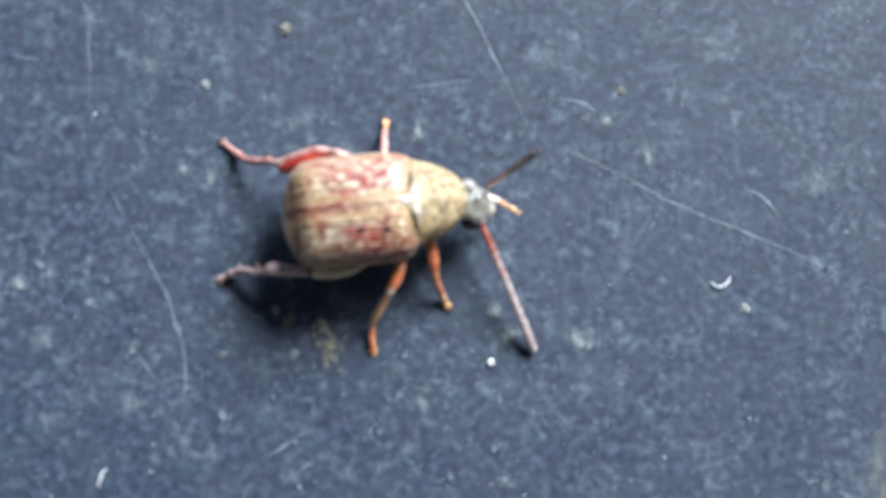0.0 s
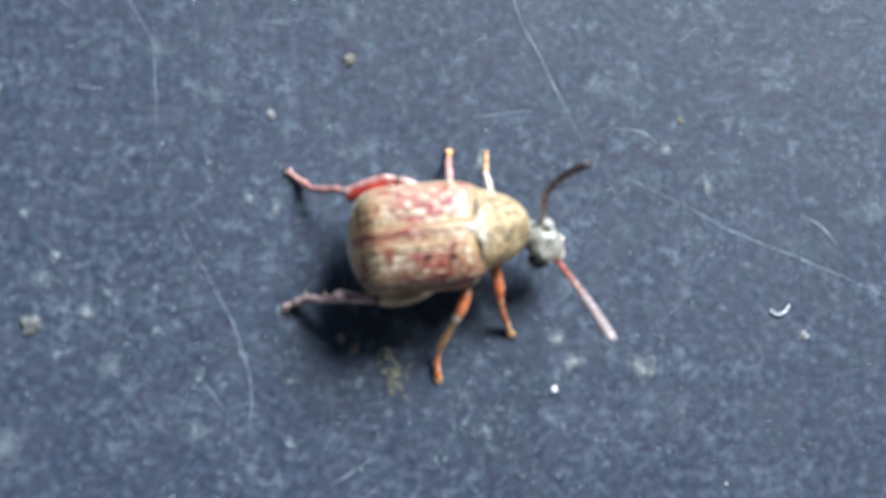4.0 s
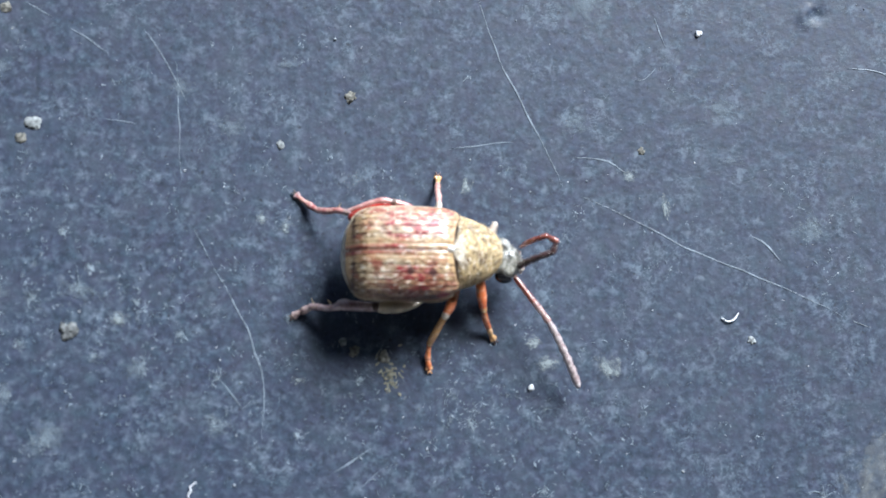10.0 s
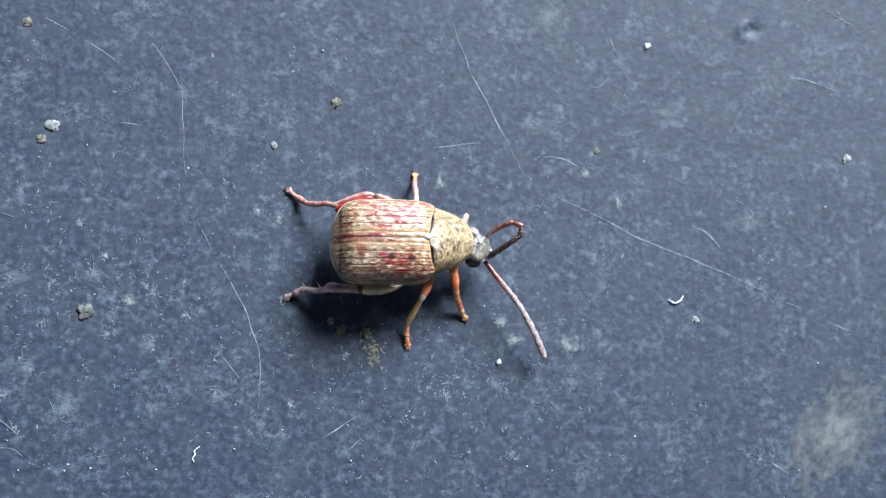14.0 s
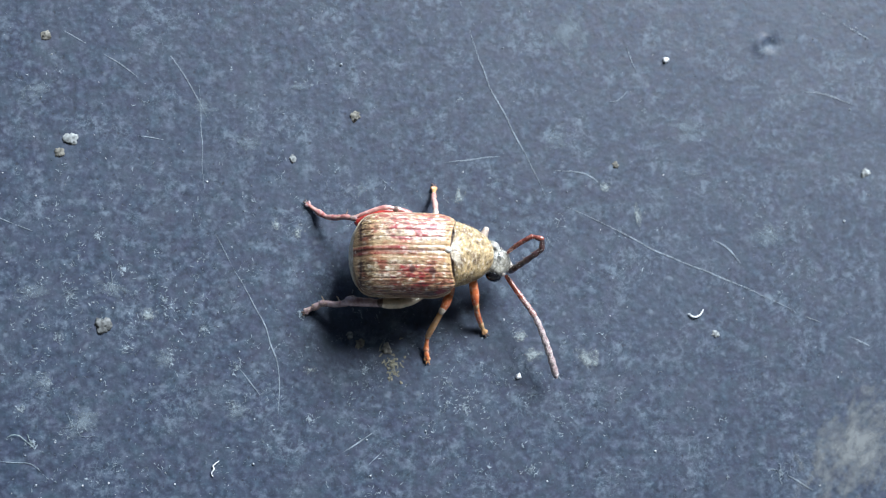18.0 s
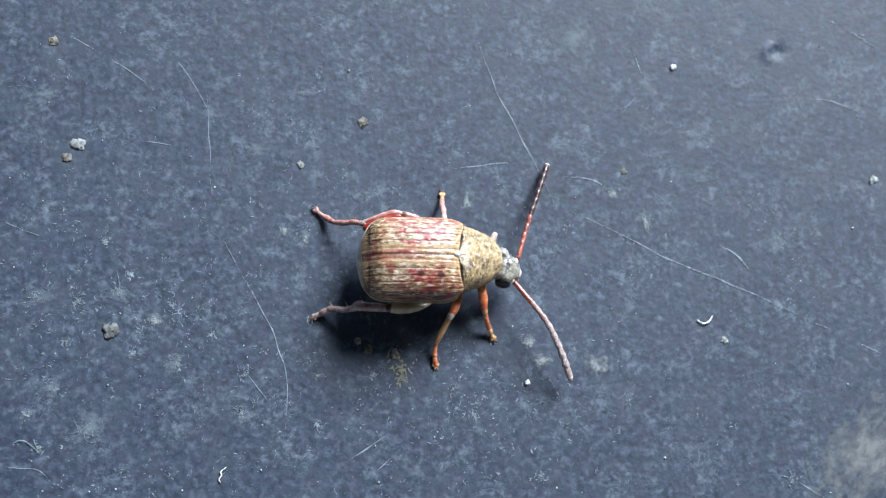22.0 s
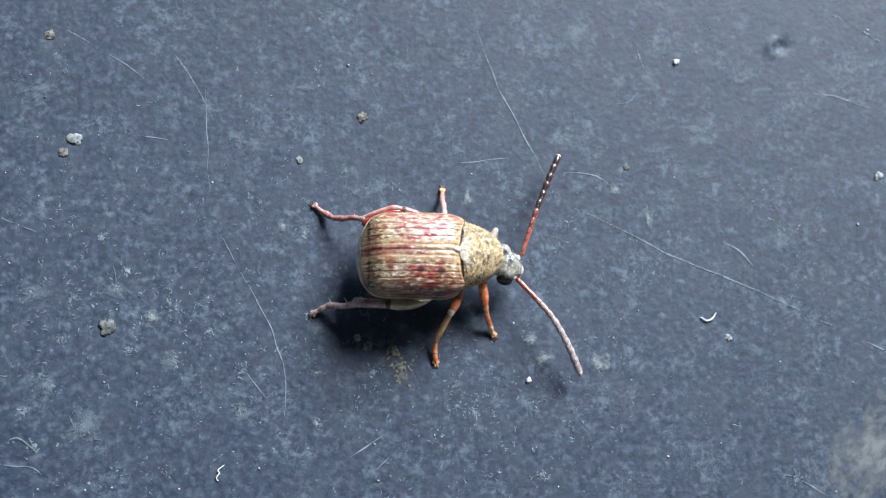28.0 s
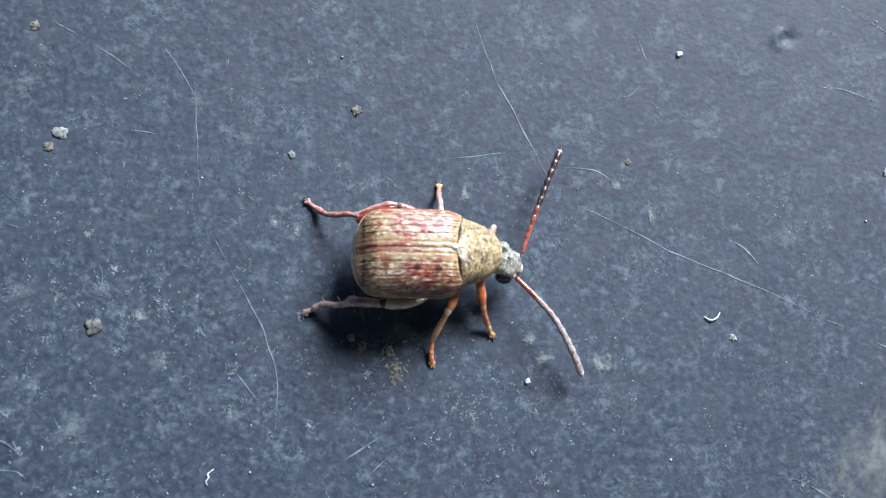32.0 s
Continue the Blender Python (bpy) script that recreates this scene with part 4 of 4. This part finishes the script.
GRAINS_1 = [
    (-11.40, -5.82, 0.026),
    (-2.27, -5.66, 0.030),
    (-2.20, -6.64, 0.030),
    (-0.64, -5.47, 0.034),
    (-2.72, -4.66, 0.024),
    (-5.32, -5.02, 0.028),
    (-9.60, -1.76, 0.024),
    (-9.08, -1.91, 0.024),
    (-11.88, -0.62, 0.020),
    (-8.35, -0.41, 0.024),
    (-6.26, -2.08, 0.020),
    (-11.12, 1.20, 0.020),
    (-11.34, 4.58, 0.020),
    (-11.17, 2.84, 0.020),
    (-9.54, 2.89, 0.020),
    (-6.92, 1.72, 0.020),
    (-6.50, 1.56, 0.028),
    (-8.60, 0.93, 0.020),
    (12.96, 5.79, 0.028),
    (0.14, -3.84, 0.026),
    (1.97, -6.71, 0.024),
    (2.71, -6.94, 0.026),
    (3.41, -7.09, 0.022),
    (0.22, -6.69, 0.020),
    (-5.85, -0.28, 0.020),
    (6.84, -5.01, 0.018),
    (10.58, -7.30, 0.024),
    (10.48, -6.75, 0.024),
    (-10.97, 3.95, 0.026),
    (8.88, 2.75, 0.018),
]

GRAINS_2 = [
    (-9.99, 0.22, 0.018),
    (-3.92, 0.34, 0.018),
    (-3.12, 4.35, 0.016),
    (-5.53, 1.14, 0.016),
    (-7.95, 2.09, 0.016),
    (-1.02, 5.35, 0.016),
    (3.46, 3.90, 0.016),
    (5.24, -2.13, 0.018),
    (9.24, -3.63, 0.018),
    (7.62, -5.50, 0.018),
    (4.39, -5.73, 0.018),
    (0.78, -5.33, 0.018),
    (-4.07, -2.78, 0.018),
    (-6.94, -2.12, 0.018),
    (-10.79, -2.97, 0.018),
    (-10.36, -0.70, 0.018),
    (-8.31, -5.86, 0.020),
    (-3.86, -6.58, 0.020),
    (-1.21, -4.68, 0.018),
    (10.00, 1.91, 0.016),
]

GRAIN_BRIGHT = mesh_of("dust_grain", *lump(1.0, 7, 0.6, 0.6, 2), M_LINT)
GRAIN_SHAPES = [mesh_of("dust_grain", *lump(1.0, k, 0.7, 0.6, 1), M_GRAIN) for k in range(4)]
for k, (x, y, r) in enumerate(GRAINS + GRAINS_1 + GRAINS_2):
    ob = new("dust_grain", GRAIN_BRIGHT if r > 0.06 else GRAIN_SHAPES[k % 4])
    ob.matrix_basis = pose(x * MM, y * MM, -0.004 * MM, 0, 0, 67 * k) @ Matrix.Diagonal((r, r, r, 1))
    tagged(ob, "tiny white grain of dust on the plastic", "dust grain", "dust grains")

CRUMBS = [
    (-10.17, 2.78, 0.152, 0.17, M_GREY_CRUMB, "pale grey angular crumb of grit"),
    (-10.48, 2.40, 0.122, 0.13, M_CRUMB, "flat beige crumb of grit"),
    (-9.35, -2.38, 0.198, 0.12, M_DUST_CRUMB, "rounded beige crumb half buried in dust"),
    (-10.85, 5.72, 0.122, 0.13, M_CRUMB, "flat beige crumb of dirt"),
    (-2.33, 3.41, 0.122, 0.12, M_CRUMB, "small soft beige crumb of dirt"),
    (5.13, 1.98, 0.091, 0.15, M_CRUMB, "small beige crumb of dirt"),
    (-4.11, 2.20, 0.091, 0.21, M_GREY_CRUMB, "small grey crumb of grit"),
    (-2.39, -3.01, 0.122, 0.21, M_CRUMB, "small olive crumb in the shade"),
    (-1.66, -3.16, 0.122, 0.21, M_CRUMB, "small rounded olive crumb of dirt"),
    (-2.66, -2.77, 0.091, 0.18, M_GREY_CRUMB, "small flat crumb in the shade"),
    (7.80, -2.94, 0.091, 0.24, M_GREY_CRUMB, "small pale crumb of grit"),
    (12.64, 1.71, 0.122, 0.21, M_GREY_CRUMB, "pale grey crumb of dirt"),
]
for k, (x, y, r, flat, mat, label) in enumerate(CRUMBS):
    ob = part("crumb", lump(r, k + 5, 0.8, flat, 3), mat)
    ob.matrix_basis = pose(x * MM, y * MM, -0.006 * MM, 0, 0, 40 * k)
    tagged(ob, label, "crumb")

FLAKES = [
    (0.54, 1.11, 0.30, 0.50, -15),
    (2.12, -2.88, 0.39, 0.39, 30),
    (2.47, -3.40, 0.59, 0.36, 10),
    (4.06, -3.54, 0.59, 0.68, 20),
    (4.79, 1.33, 0.32, 0.32, 0),
    (5.70, 0.52, 0.21, 0.59, 5),
    (-8.13, -2.13, 0.46, 0.34, 10),
    (-4.01, 0.15, 0.32, 0.41, 0),
    (-4.62, 0.34, 0.27, 0.27, 0),
    (-3.79, -3.70, 0.32, 0.23, 0),
]
for x, y, rx, ry, turn in FLAKES:
    film("flake", x, y, rx, ry, turn, M_FLAKE)

STAINS_AND_DENT_LIGHT = [
    (-9.91, -5.00, 1.09, 0.82, 30),
    (-11.24, -1.45, 0.91, 0.59, 15),
    (-9.10, -1.40, 1.03, 0.55, -20),
    (9.51, -0.07, 1.03, 0.91, 35),
    (7.46, 1.72, 0.87, 0.32, 0),
    (-11.12, 4.14, 1.03, 0.64, 20),
    (-3.91, 4.26, 0.78, 0.27, 0),
    (-2.26, 1.28, 0.68, 0.41, 40),
    (-5.78, -4.80, 0.78, 0.50, 20),
    (-7.70, -3.33, 0.68, 0.59, 0),
    (-10.93, -3.87, 0.64, 0.55, 10),
    (3.89, 5.91, 1.14, 1.37, 0),
    (-6.56, 3.68, 0.78, 0.59, 0),
    (-5.34, 2.65, 0.78, 0.55, 0),
    (7.22, 3.08, 1.00, 0.91, 0),
    (3.40, 2.74, 0.91, 0.68, 0),
    # no dried patch: paints the bright lit side of the dent at PIT
    (9.80, 5.42, 0.62, 0.48, 30),
]
for x, y, rx, ry, turn in STAINS_AND_DENT_LIGHT:
    film("stain", x, y, rx, ry, turn, M_STAIN_DENT_LIGHT)

SMEARS = [
    (11.77, -6.23, 3.42, 2.17, 48),
]
for x, y, rx, ry, turn in SMEARS:
    film("smear", x, y, rx, ry, turn, M_SMEAR)

TUFTS = [
    (-11.31, -1.38, 0.380),
    (-9.10, -1.33, 0.304),
    (-10.21, -1.54, 0.334),
    (-9.91, -5.00, 0.456),
    (-10.79, -3.87, 0.213),
    (-8.13, -2.10, 0.213),
    (-7.55, -3.33, 0.274),
    (-8.80, -0.84, 0.213),
    (-7.68, -1.73, 0.213),
    (-5.85, -4.65, 0.243),
    (-5.76, -3.59, 0.182),
    (-11.21, -5.49, 0.213),
    (-3.98, -2.16, 0.152),
    (-11.51, -4.60, 0.182),
    (9.60, 0.01, 0.274),
    (0.49, -4.87, 0.182),
    (2.28, -6.60, 0.213),
    (9.47, -6.95, 0.304),
    (-6.64, -2.51, 0.182),
    (-8.73, -3.01, 0.152),
    (-3.82, -5.07, 0.152),
    (-2.26, -3.73, 0.137),
    (-10.50, -2.67, 0.182),
    (-9.47, 0.06, 0.152),
]

DEBRIS_AT = (-1.48, -3.56)


def sliver(r, x, y, length, width):
    """A thin, bent, irregular flake lying on the surface."""
    a, bend = r.uniform(0, 6.28), r.gauss(0, 0.7)
    top, low = [], []
    for k in range(4):
        u = k / 3
        b = a + bend * (u - 0.5)
        px, py = x + math.cos(b) * length * (u - 0.5), y + math.sin(b) * length * (u - 0.5)
        w = width * (0.35 + math.sin(math.pi * (0.1 + 0.8 * u))) * r.uniform(0.5, 1.3) * 0.5
        top.append((px - math.sin(b) * w, py + math.cos(b) * w, r.uniform(0.002, 0.006)))
        low.append((px + math.sin(b) * w, py - math.cos(b) * w, 0.0))
    return top + low, [(k, k + 1, k + 5, k + 4) for k in range(3)]


def flecks(places, seed, label):
    r, pieces = random.Random(seed), []
    for x, y, size, count in places:
        for _ in range(count):
            d, a = abs(r.gauss(0, 0.5)) * size, r.uniform(0, 6.28)
            pieces.append(sliver(r, x + d * math.cos(a), y + d * math.sin(a), r.uniform(0.03, 0.13), r.uniform(0.004, 0.013)))
    ob = part("flecks", join(*pieces), M_TUFT, None, smooth=False)
    tagged(ob, label, "dirt", kind="stuff")


flecks([(x, y, r * 1.1, 44) for x, y, r in TUFTS], 31, "clusters of pale dried flecks on dark plastic")
spread = random.Random(77)
flecks([(spread.gauss(-5, 6), spread.gauss(-3.5, 4), spread.uniform(0.2, 0.7), spread.randint(2, 10)) for _ in range(320)], 32, "loose pale flecks over dark plastic")


clumps = [(spread.gauss(1.3, 1.4), spread.gauss(-4.5, 0.8), spread.uniform(0.15, 0.4), spread.randint(3, 7)) for _ in range(55)]
clumps += [(spread.gauss(-9.6, 1.6), spread.gauss(-1.6, 1.0), spread.uniform(0.15, 0.4), spread.randint(3, 7)) for _ in range(60)]
clumps += [(spread.gauss(9.6, 0.9), spread.gauss(-0.1, 0.7), spread.uniform(0.15, 0.4), spread.randint(3, 7)) for _ in range(16)]
flecks(clumps, 33, "patches of fine pale flecks over dark plastic")


def strands(x, y, r, seed):
    """A wisp of lint: a few crooked hairs that lie over each other."""
    rt, made = random.Random(seed), []
    for _ in range(rt.randint(4, 6)):
        a, b = rt.uniform(0, 6.28), rt.gauss(0, 0.9)
        n = rt.uniform(0.4, 1.3) * r
        o = Vector((rt.gauss(0, 0.25) * r, rt.gauss(0, 0.25) * r, 0))
        pts = [o + Vector((math.cos(a + b * s) * n * s, math.sin(a + b * s) * n * s, 0.006 + 0.008 * math.sin(3 * s))) for s in (-0.35, 0, 0.3, 0.6, 1)]
        made.append(limb(pts, [0.004, 0.0065, 0.005, 0.003], 4, 5))
    ob = part("lint_tuft", join(*made), M_TUFT)
    ob.matrix_basis = pose(x * MM, y * MM, 0)
    tagged(ob, "wispy pale star of lint stuck to plastic", "lint", "lint tufts")


for k in (1, 2, 3, 9, 14, 17):
    strands(*TUFTS[k], k + 40)


def debris(x, y):
    r, pieces = random.Random(5), []
    for k in range(46):
        d, a = abs(r.gauss(0, 0.22)), r.uniform(0, 6.28)
        pieces.append(sliver(r, d * math.cos(a), d * math.sin(a) * 1.3, r.uniform(0.06, 0.2), r.uniform(0.02, 0.045)))
    for k in range(16):
        d, a = abs(r.gauss(0, 0.22)), r.uniform(0, 6.28)
        v, f = lump(r.uniform(0.02, 0.045), k, 0.8, 0.5, 1)
        pieces.append(([(p[0] + d * math.cos(a), p[1] + d * math.sin(a) * 1.2, p[2] - 0.004) for p in v], f))
    ob = part("debris_clump", join(*pieces), M_DEBRIS, None, smooth=False)
    ob.matrix_basis = pose(x * MM, y * MM, 0)
    tagged(ob, "loose clump of olive-grey dirt beside the beetle", "debris", kind="stuff")


debris(*DEBRIS_AT)


def scatter(count, seed, lo, hi, mat, label):
    """Fine dust too small and too many to count."""
    r, verts, faces = random.Random(seed), [], []
    for _ in range(count):
        x, y, s = r.uniform(-17, 19), r.uniform(-12, 12), r.uniform(lo, hi) * (0.6 + r.random() ** 3)
        a, o, long = r.uniform(0, 6.28), len(verts), r.uniform(0.6, 1.8)
        for k in range(5):
            c = 2 * math.pi * k / 5
            u, w = s * long * math.cos(c) * r.uniform(0.6, 1.3), s * math.sin(c) * r.uniform(0.5, 1.2)
            verts.append((x + u * math.cos(a) - w * math.sin(a), y + u * math.sin(a) + w * math.cos(a), -0.02))
        verts.append((x, y, s * r.uniform(0.2, 0.6)))
        faces += [(o + k, o + (k + 1) % 5, o + 5) for k in range(5)]
    ob = part("dust", (verts, faces), mat, None, smooth=False)
    tagged(ob, label, "dust", kind="stuff")


scatter(1100, 11, 0.008, 0.018, M_GRAIN, "fine pale dust scattered over dark plastic")
scatter(420, 13, 0.008, 0.015, M_LINT, "sparse bright specks of dust on dark plastic")
scatter(3200, 12, 0.009, 0.022, M_GREY_CRUMB, "fine grey dirt scattered over dark plastic")


# ---- how things move ----
def table(keys, t):
    ts = [k[0] for k in keys]
    return [float(np.interp(t, ts, [k[i] for k in keys])) for i in range(1, len(keys[0]))]


def chain(base, lengths, turns):
    """Poses of links in a row, each along its own x axis: base in mm, turns of (azimuth, elevation)."""
    out, p = [], Vector(base)
    for length, (az, el) in zip(lengths, turns):
        m = Matrix.Rotation(radians(az), 4, "Z") @ Matrix.Rotation(radians(-el), 4, "Y")
        out.append((p.copy(), m))
        p = p + m.to_3x3() @ Vector((length, 0, 0))
    return out


def local(p, m):
    """A pose in the beetle's own space, from world millimetres."""
    q = TO_LOCAL @ p
    return Matrix.Translation(q * MM) @ Matrix.Rotation(radians(-BYAW), 4, "Z") @ m


def drive(pieces, lengths, poses_at, times):
    rows = {i: [] for i in range(len(pieces))}
    for t in times:
        ms = [local(p, m) for p, m in poses_at(t)]
        root = ms[0].inverted()
        for i, m in enumerate(ms):
            rows[i].append((t, m if i == 0 else root @ m))
    for i, ob in enumerate(pieces):
        walk(ob, rows[i])


# seconds, base x y z (mm), four headings along the length and two lifts (degrees)
LEFT_KEYS = [
    (0, 1.93, -0.23, 0.95, 26, 26, 27, 27, 72, 80),
    (0.5, 1.90, -0.50, 0.95, 20, 22, 20, 18, -5, -5),
    (1, 2.00, -0.67, 0.95, 36, 40, 39, 37, -5, -19),
    (1.5, 1.86, -1.00, 0.95, 44, 38, 32, 29, 0, 0),
    (2, 1.76, -0.73, 0.95, 53, 50, 42, 38, 0, 0),
    (2.5, 1.64, -0.38, 0.95, 145, 127, 66, 68, 53, 77),
    (3, 1.71, -0.49, 0.95, 154, 165, 148, 86, 74, 91),
    (3.5, 1.81, -0.49, 0.95, 135, 150, 95, 45, 78, 93),
    (5.5, 1.48, -0.26, 0.95, 50, -10, -85, -110, 60, -50),
]
LEFT_KEYS += [
    (6, 1.97, -0.77, 0.95, 25, 25, 70, 140, 38, 65),
    (6.5, 1.55, -0.87, 0.95, 0, 0, 45, 68, 32, 68),
    (7, 1.67, -1.00, 0.95, -10, 20, 40, 40, 58, 76),
    (7.5, 1.56, -0.6, 0.95, 30, 10, -165, -170, 96, -106),
    (9, 1.72, -0.6, 0.95, 25, 12, -168, -165, 96, -104),
    (11, 1.72, -0.57, 0.95, 28, 12, -160, -152, 88, -94),
    (13, 1.69, -0.56, 0.95, 35, 16, -148, -155, 86, -92),
    (17, 1.67, -0.63, 0.95, 42, 21, -147, -150, 86, -93),
    (19, 1.70, -0.70, 0.95, 38, 26, -143, -160, 79, -92),
    (19.8, 1.70, -0.70, 0.95, 38, 26, -143, -160, 79, -92),
    (20, 1.71, -0.66, 0.95, 57, 58, 34, 14, 71, 80),
]
LEFT_KEYS += [
    (20.2, 1.70, -0.66, 0.95, 58, 49, 35, 35, 9, -2),
    (20.5, 1.71, -0.65, 0.95, 66, 67, 59, 53, -13, -19),
    (21, 1.69, -0.65, 0.95, 69, 67, 65, 65, -10, -19),
    (23, 1.78, -0.68, 0.95, 74, 71, 69, 69, -8, -18),
    (25, 1.78, -0.68, 0.95, 71, 70, 65, 62, 2, -11),
    (32, 1.84, -0.70, 0.95, 69, 68, 66, 64, 2, -12),
]
RIGHT_KEYS = [
    (0, 1.78, -0.98, 0.80, -67, -67, -67, -66, 0, -24),
    (0.5, 1.66, -1.00, 0.80, -73, -73, -75, -76, 2, -13),
    (1, 1.82, -1.33, 0.80, -73, -73, -73, -74, 41, 56),
    (1.5, 1.85, -1.45, 0.80, -6, -11, -31, -40, 45, 58),
    (2, 1.95, -1.33, 0.80, 25, 22, 15, 8, 0, 0),
    (2.5, 2.07, -1.24, 0.80, 34, 29, 31, 31, -14, -15),
    (3, 1.90, -1.22, 0.80, 12, 12, 8, 5, 30, 35),
    (3.5, 2.13, -1.22, 0.80, -51, -53, -61, -66, 55, 64),
    (5.5, 1.85, -1.30, 0.80, -111, -109, -107, -113, 13, 36),
]
RIGHT_KEYS += [
    (6, 1.73, -1.28, 0.80, -90, -88, -87, -90, 9, 36),
    (6.5, 1.55, -1.42, 0.80, -57, -60, -67, -74, 0, -10),
    (7, 1.73, -1.18, 0.80, -70, -69, -68, -71, 10, -19),
    (7.5, 1.67, -1.22, 0.80, -57, -56, -59, -65, 10, -19),
    (8, 1.64, -1.36, 0.80, -56, -55, -66, -68, 10, -19),
    (9, 1.59, -1.36, 0.80, -56, -54, -65, -68, 10, -19),
    (13, 1.62, -1.31, 0.80, -56, -51, -58, -66, 10, -19),
    (19, 1.66, -1.32, 0.80, -61, -55, -71, -74, 10, -19),
    (23, 1.62, -1.33, 0.80, -52, -50, -62, -70, 10, -19),
]
RIGHT_KEYS += [
    (25, 1.68, -1.36, 0.80, -50, -50, -60, -68, 10, -19),
    (32, 1.70, -1.37, 0.80, -48, -48, -60, -68, 10, -19),
]


def antenna_at(keys):
    def at(t):
        x, y, z, a, b, c, d, e, f = table(keys, t)
        turns = []
        for i in range(11):
            s = (i + 0.5) / 11
            turns.append((float(np.interp(s, (0, 0.36, 0.56, 1), (a, b, c, d))), e * (1 - s) + f * s))
        return chain((x, y, z), SEG, turns)
    return at


# seconds, then heading and lift of femur, tibia and tarsus
FORE = [
    (0, 25, 0, -20, -5, -30, -5), (0.3, 20, 0, -40, -20, -50, -30), (0.6, 60, 10, -95, -45, -92, -40), (1.1, 60, 10, -95, -45, -92, -40), (1.2, 100, 20, 110, 10, 150, 0),
    (1.35, 60, 10, -95, -45, -92, -40), (2.4, 60, 10, -95, -45, -92, -40), (2.6, 100, 10, 125, -10, 90, -15), (3.0, 103, 10, 128, -15, 88, -20), (3.5, 115, 5, 135, -10, 135, -25),
    (5.2, 90, 25, 20, 0, -40, -20), (5.5, 85, 25, -10, 0, -50, -10), (5.8, 70, 20, 50, 10, 50, 0)]
FORE += [
    (6.0, 80, 15, 50, 10, 48, 5), (6.25, 70, 25, -35, 0, -50, -15), (6.5, 65, 25, -48, 5, -48, -15), (7.0, 60, 20, -50, 0, -80, -25), (7.3, 55, 15, -70, -25, -90, -25),
    (7.6, 60, 15, -95, -45, -92, -40), (32, 60, 15, -95, -45, -92, -40)]


def fore_at(t):
    a, b, c, d, e, f = table(FORE, t)
    dx, dy, _ = table(SWAY, t)
    return chain((0.75 + dx * 0.7, -0.62 + dy * 0.7, 0.78), FORE_LENGTHS, ((a, b), (c, d), (e, f)))


# seconds, shift of the body (mm) and its turn (degrees)
SWAY = [(0, 0.24, 0.02, 6.5), (3.5, 0.22, 0.02, 6.5), (5.5, 0.0, 0.02, 6.5), (6.0, -0.01, 0.0, 6.0), (6.5, -0.05, 0.0, 0.0), (7.0, -0.11, -0.05, -1.0),
        (7.5, -0.06, -0.02, 0.0), (8.0, -0.03, 0.0, 0.0), (9.0, 0.0, 0.0, 0.0), (25, 0, 0, 0), (32, 0.02, 0, 0)]
# seconds, place of the head's middle (mm) and its heading (degrees)
HEAD = [
    (0, 1.71, -0.66, -10), (0.5, 1.75, -0.71, -20), (1, 1.72, -0.92, -38), (1.5, 1.67, -1.24, -55), (2, 1.68, -1.16, -52), (2.5, 1.64, -1.06, -50),
    (3, 1.76, -0.92, -45), (3.5, 1.84, -0.93, -38), (5.5, 1.76, -0.92, -8), (6, 1.66, -0.89, -5), (6.5, 1.44, -1.0, -15), (7, 1.38, -0.96, -15),
    (7.5, 1.30, -0.98, -15), (9, 1.45, -0.98, -14), (13, 1.42, -0.95, -14), (19, 1.44, -0.97, -14), (25, 1.46, -1.02, -14), (32, 1.49, -1.02, -14)]


def motions():
    dense = sorted({round(0.1 * k, 1) for k in range(0, 101)} | {round(19 + 0.1 * k, 1) for k in range(0, 31)} | {11, 13, 14.5, 16.5, 18, 25, 28, 32})
    walk(body, [(t, frame_of(dx - 0.07, dy - 0.05, 0.3, yaw + 1.2)) for t, dx, dy, yaw in SWAY])
    rows = []
    for t, x, y, yaw in HEAD:
        m = Matrix.Rotation(radians(yaw), 4, "Z") @ Matrix.Rotation(radians(8), 4, "Y")
        p = Vector((x, y, 0.97)) - m.to_3x3() @ Vector((0.42, 0, -0.05))
        rows.append((t, local(p, m)))
    walk(head, rows)
    shift = [(0, -0.22), (7.0, -0.22), (9.0, 0.0), (32, 0.0)]
    walk(middle_leg, [(t, pose(0, dy * MM, 0)) for t, dy in shift])
    drive(antenna_left, SEG, antenna_at(LEFT_KEYS), dense)
    drive(antenna_right, SEG, antenna_at(RIGHT_KEYS), dense)
    drive([fore, fore_tibia, fore_tarsus], FORE_LENGTHS, fore_at, [t for t in dense if t <= 9] + [32])


motions()
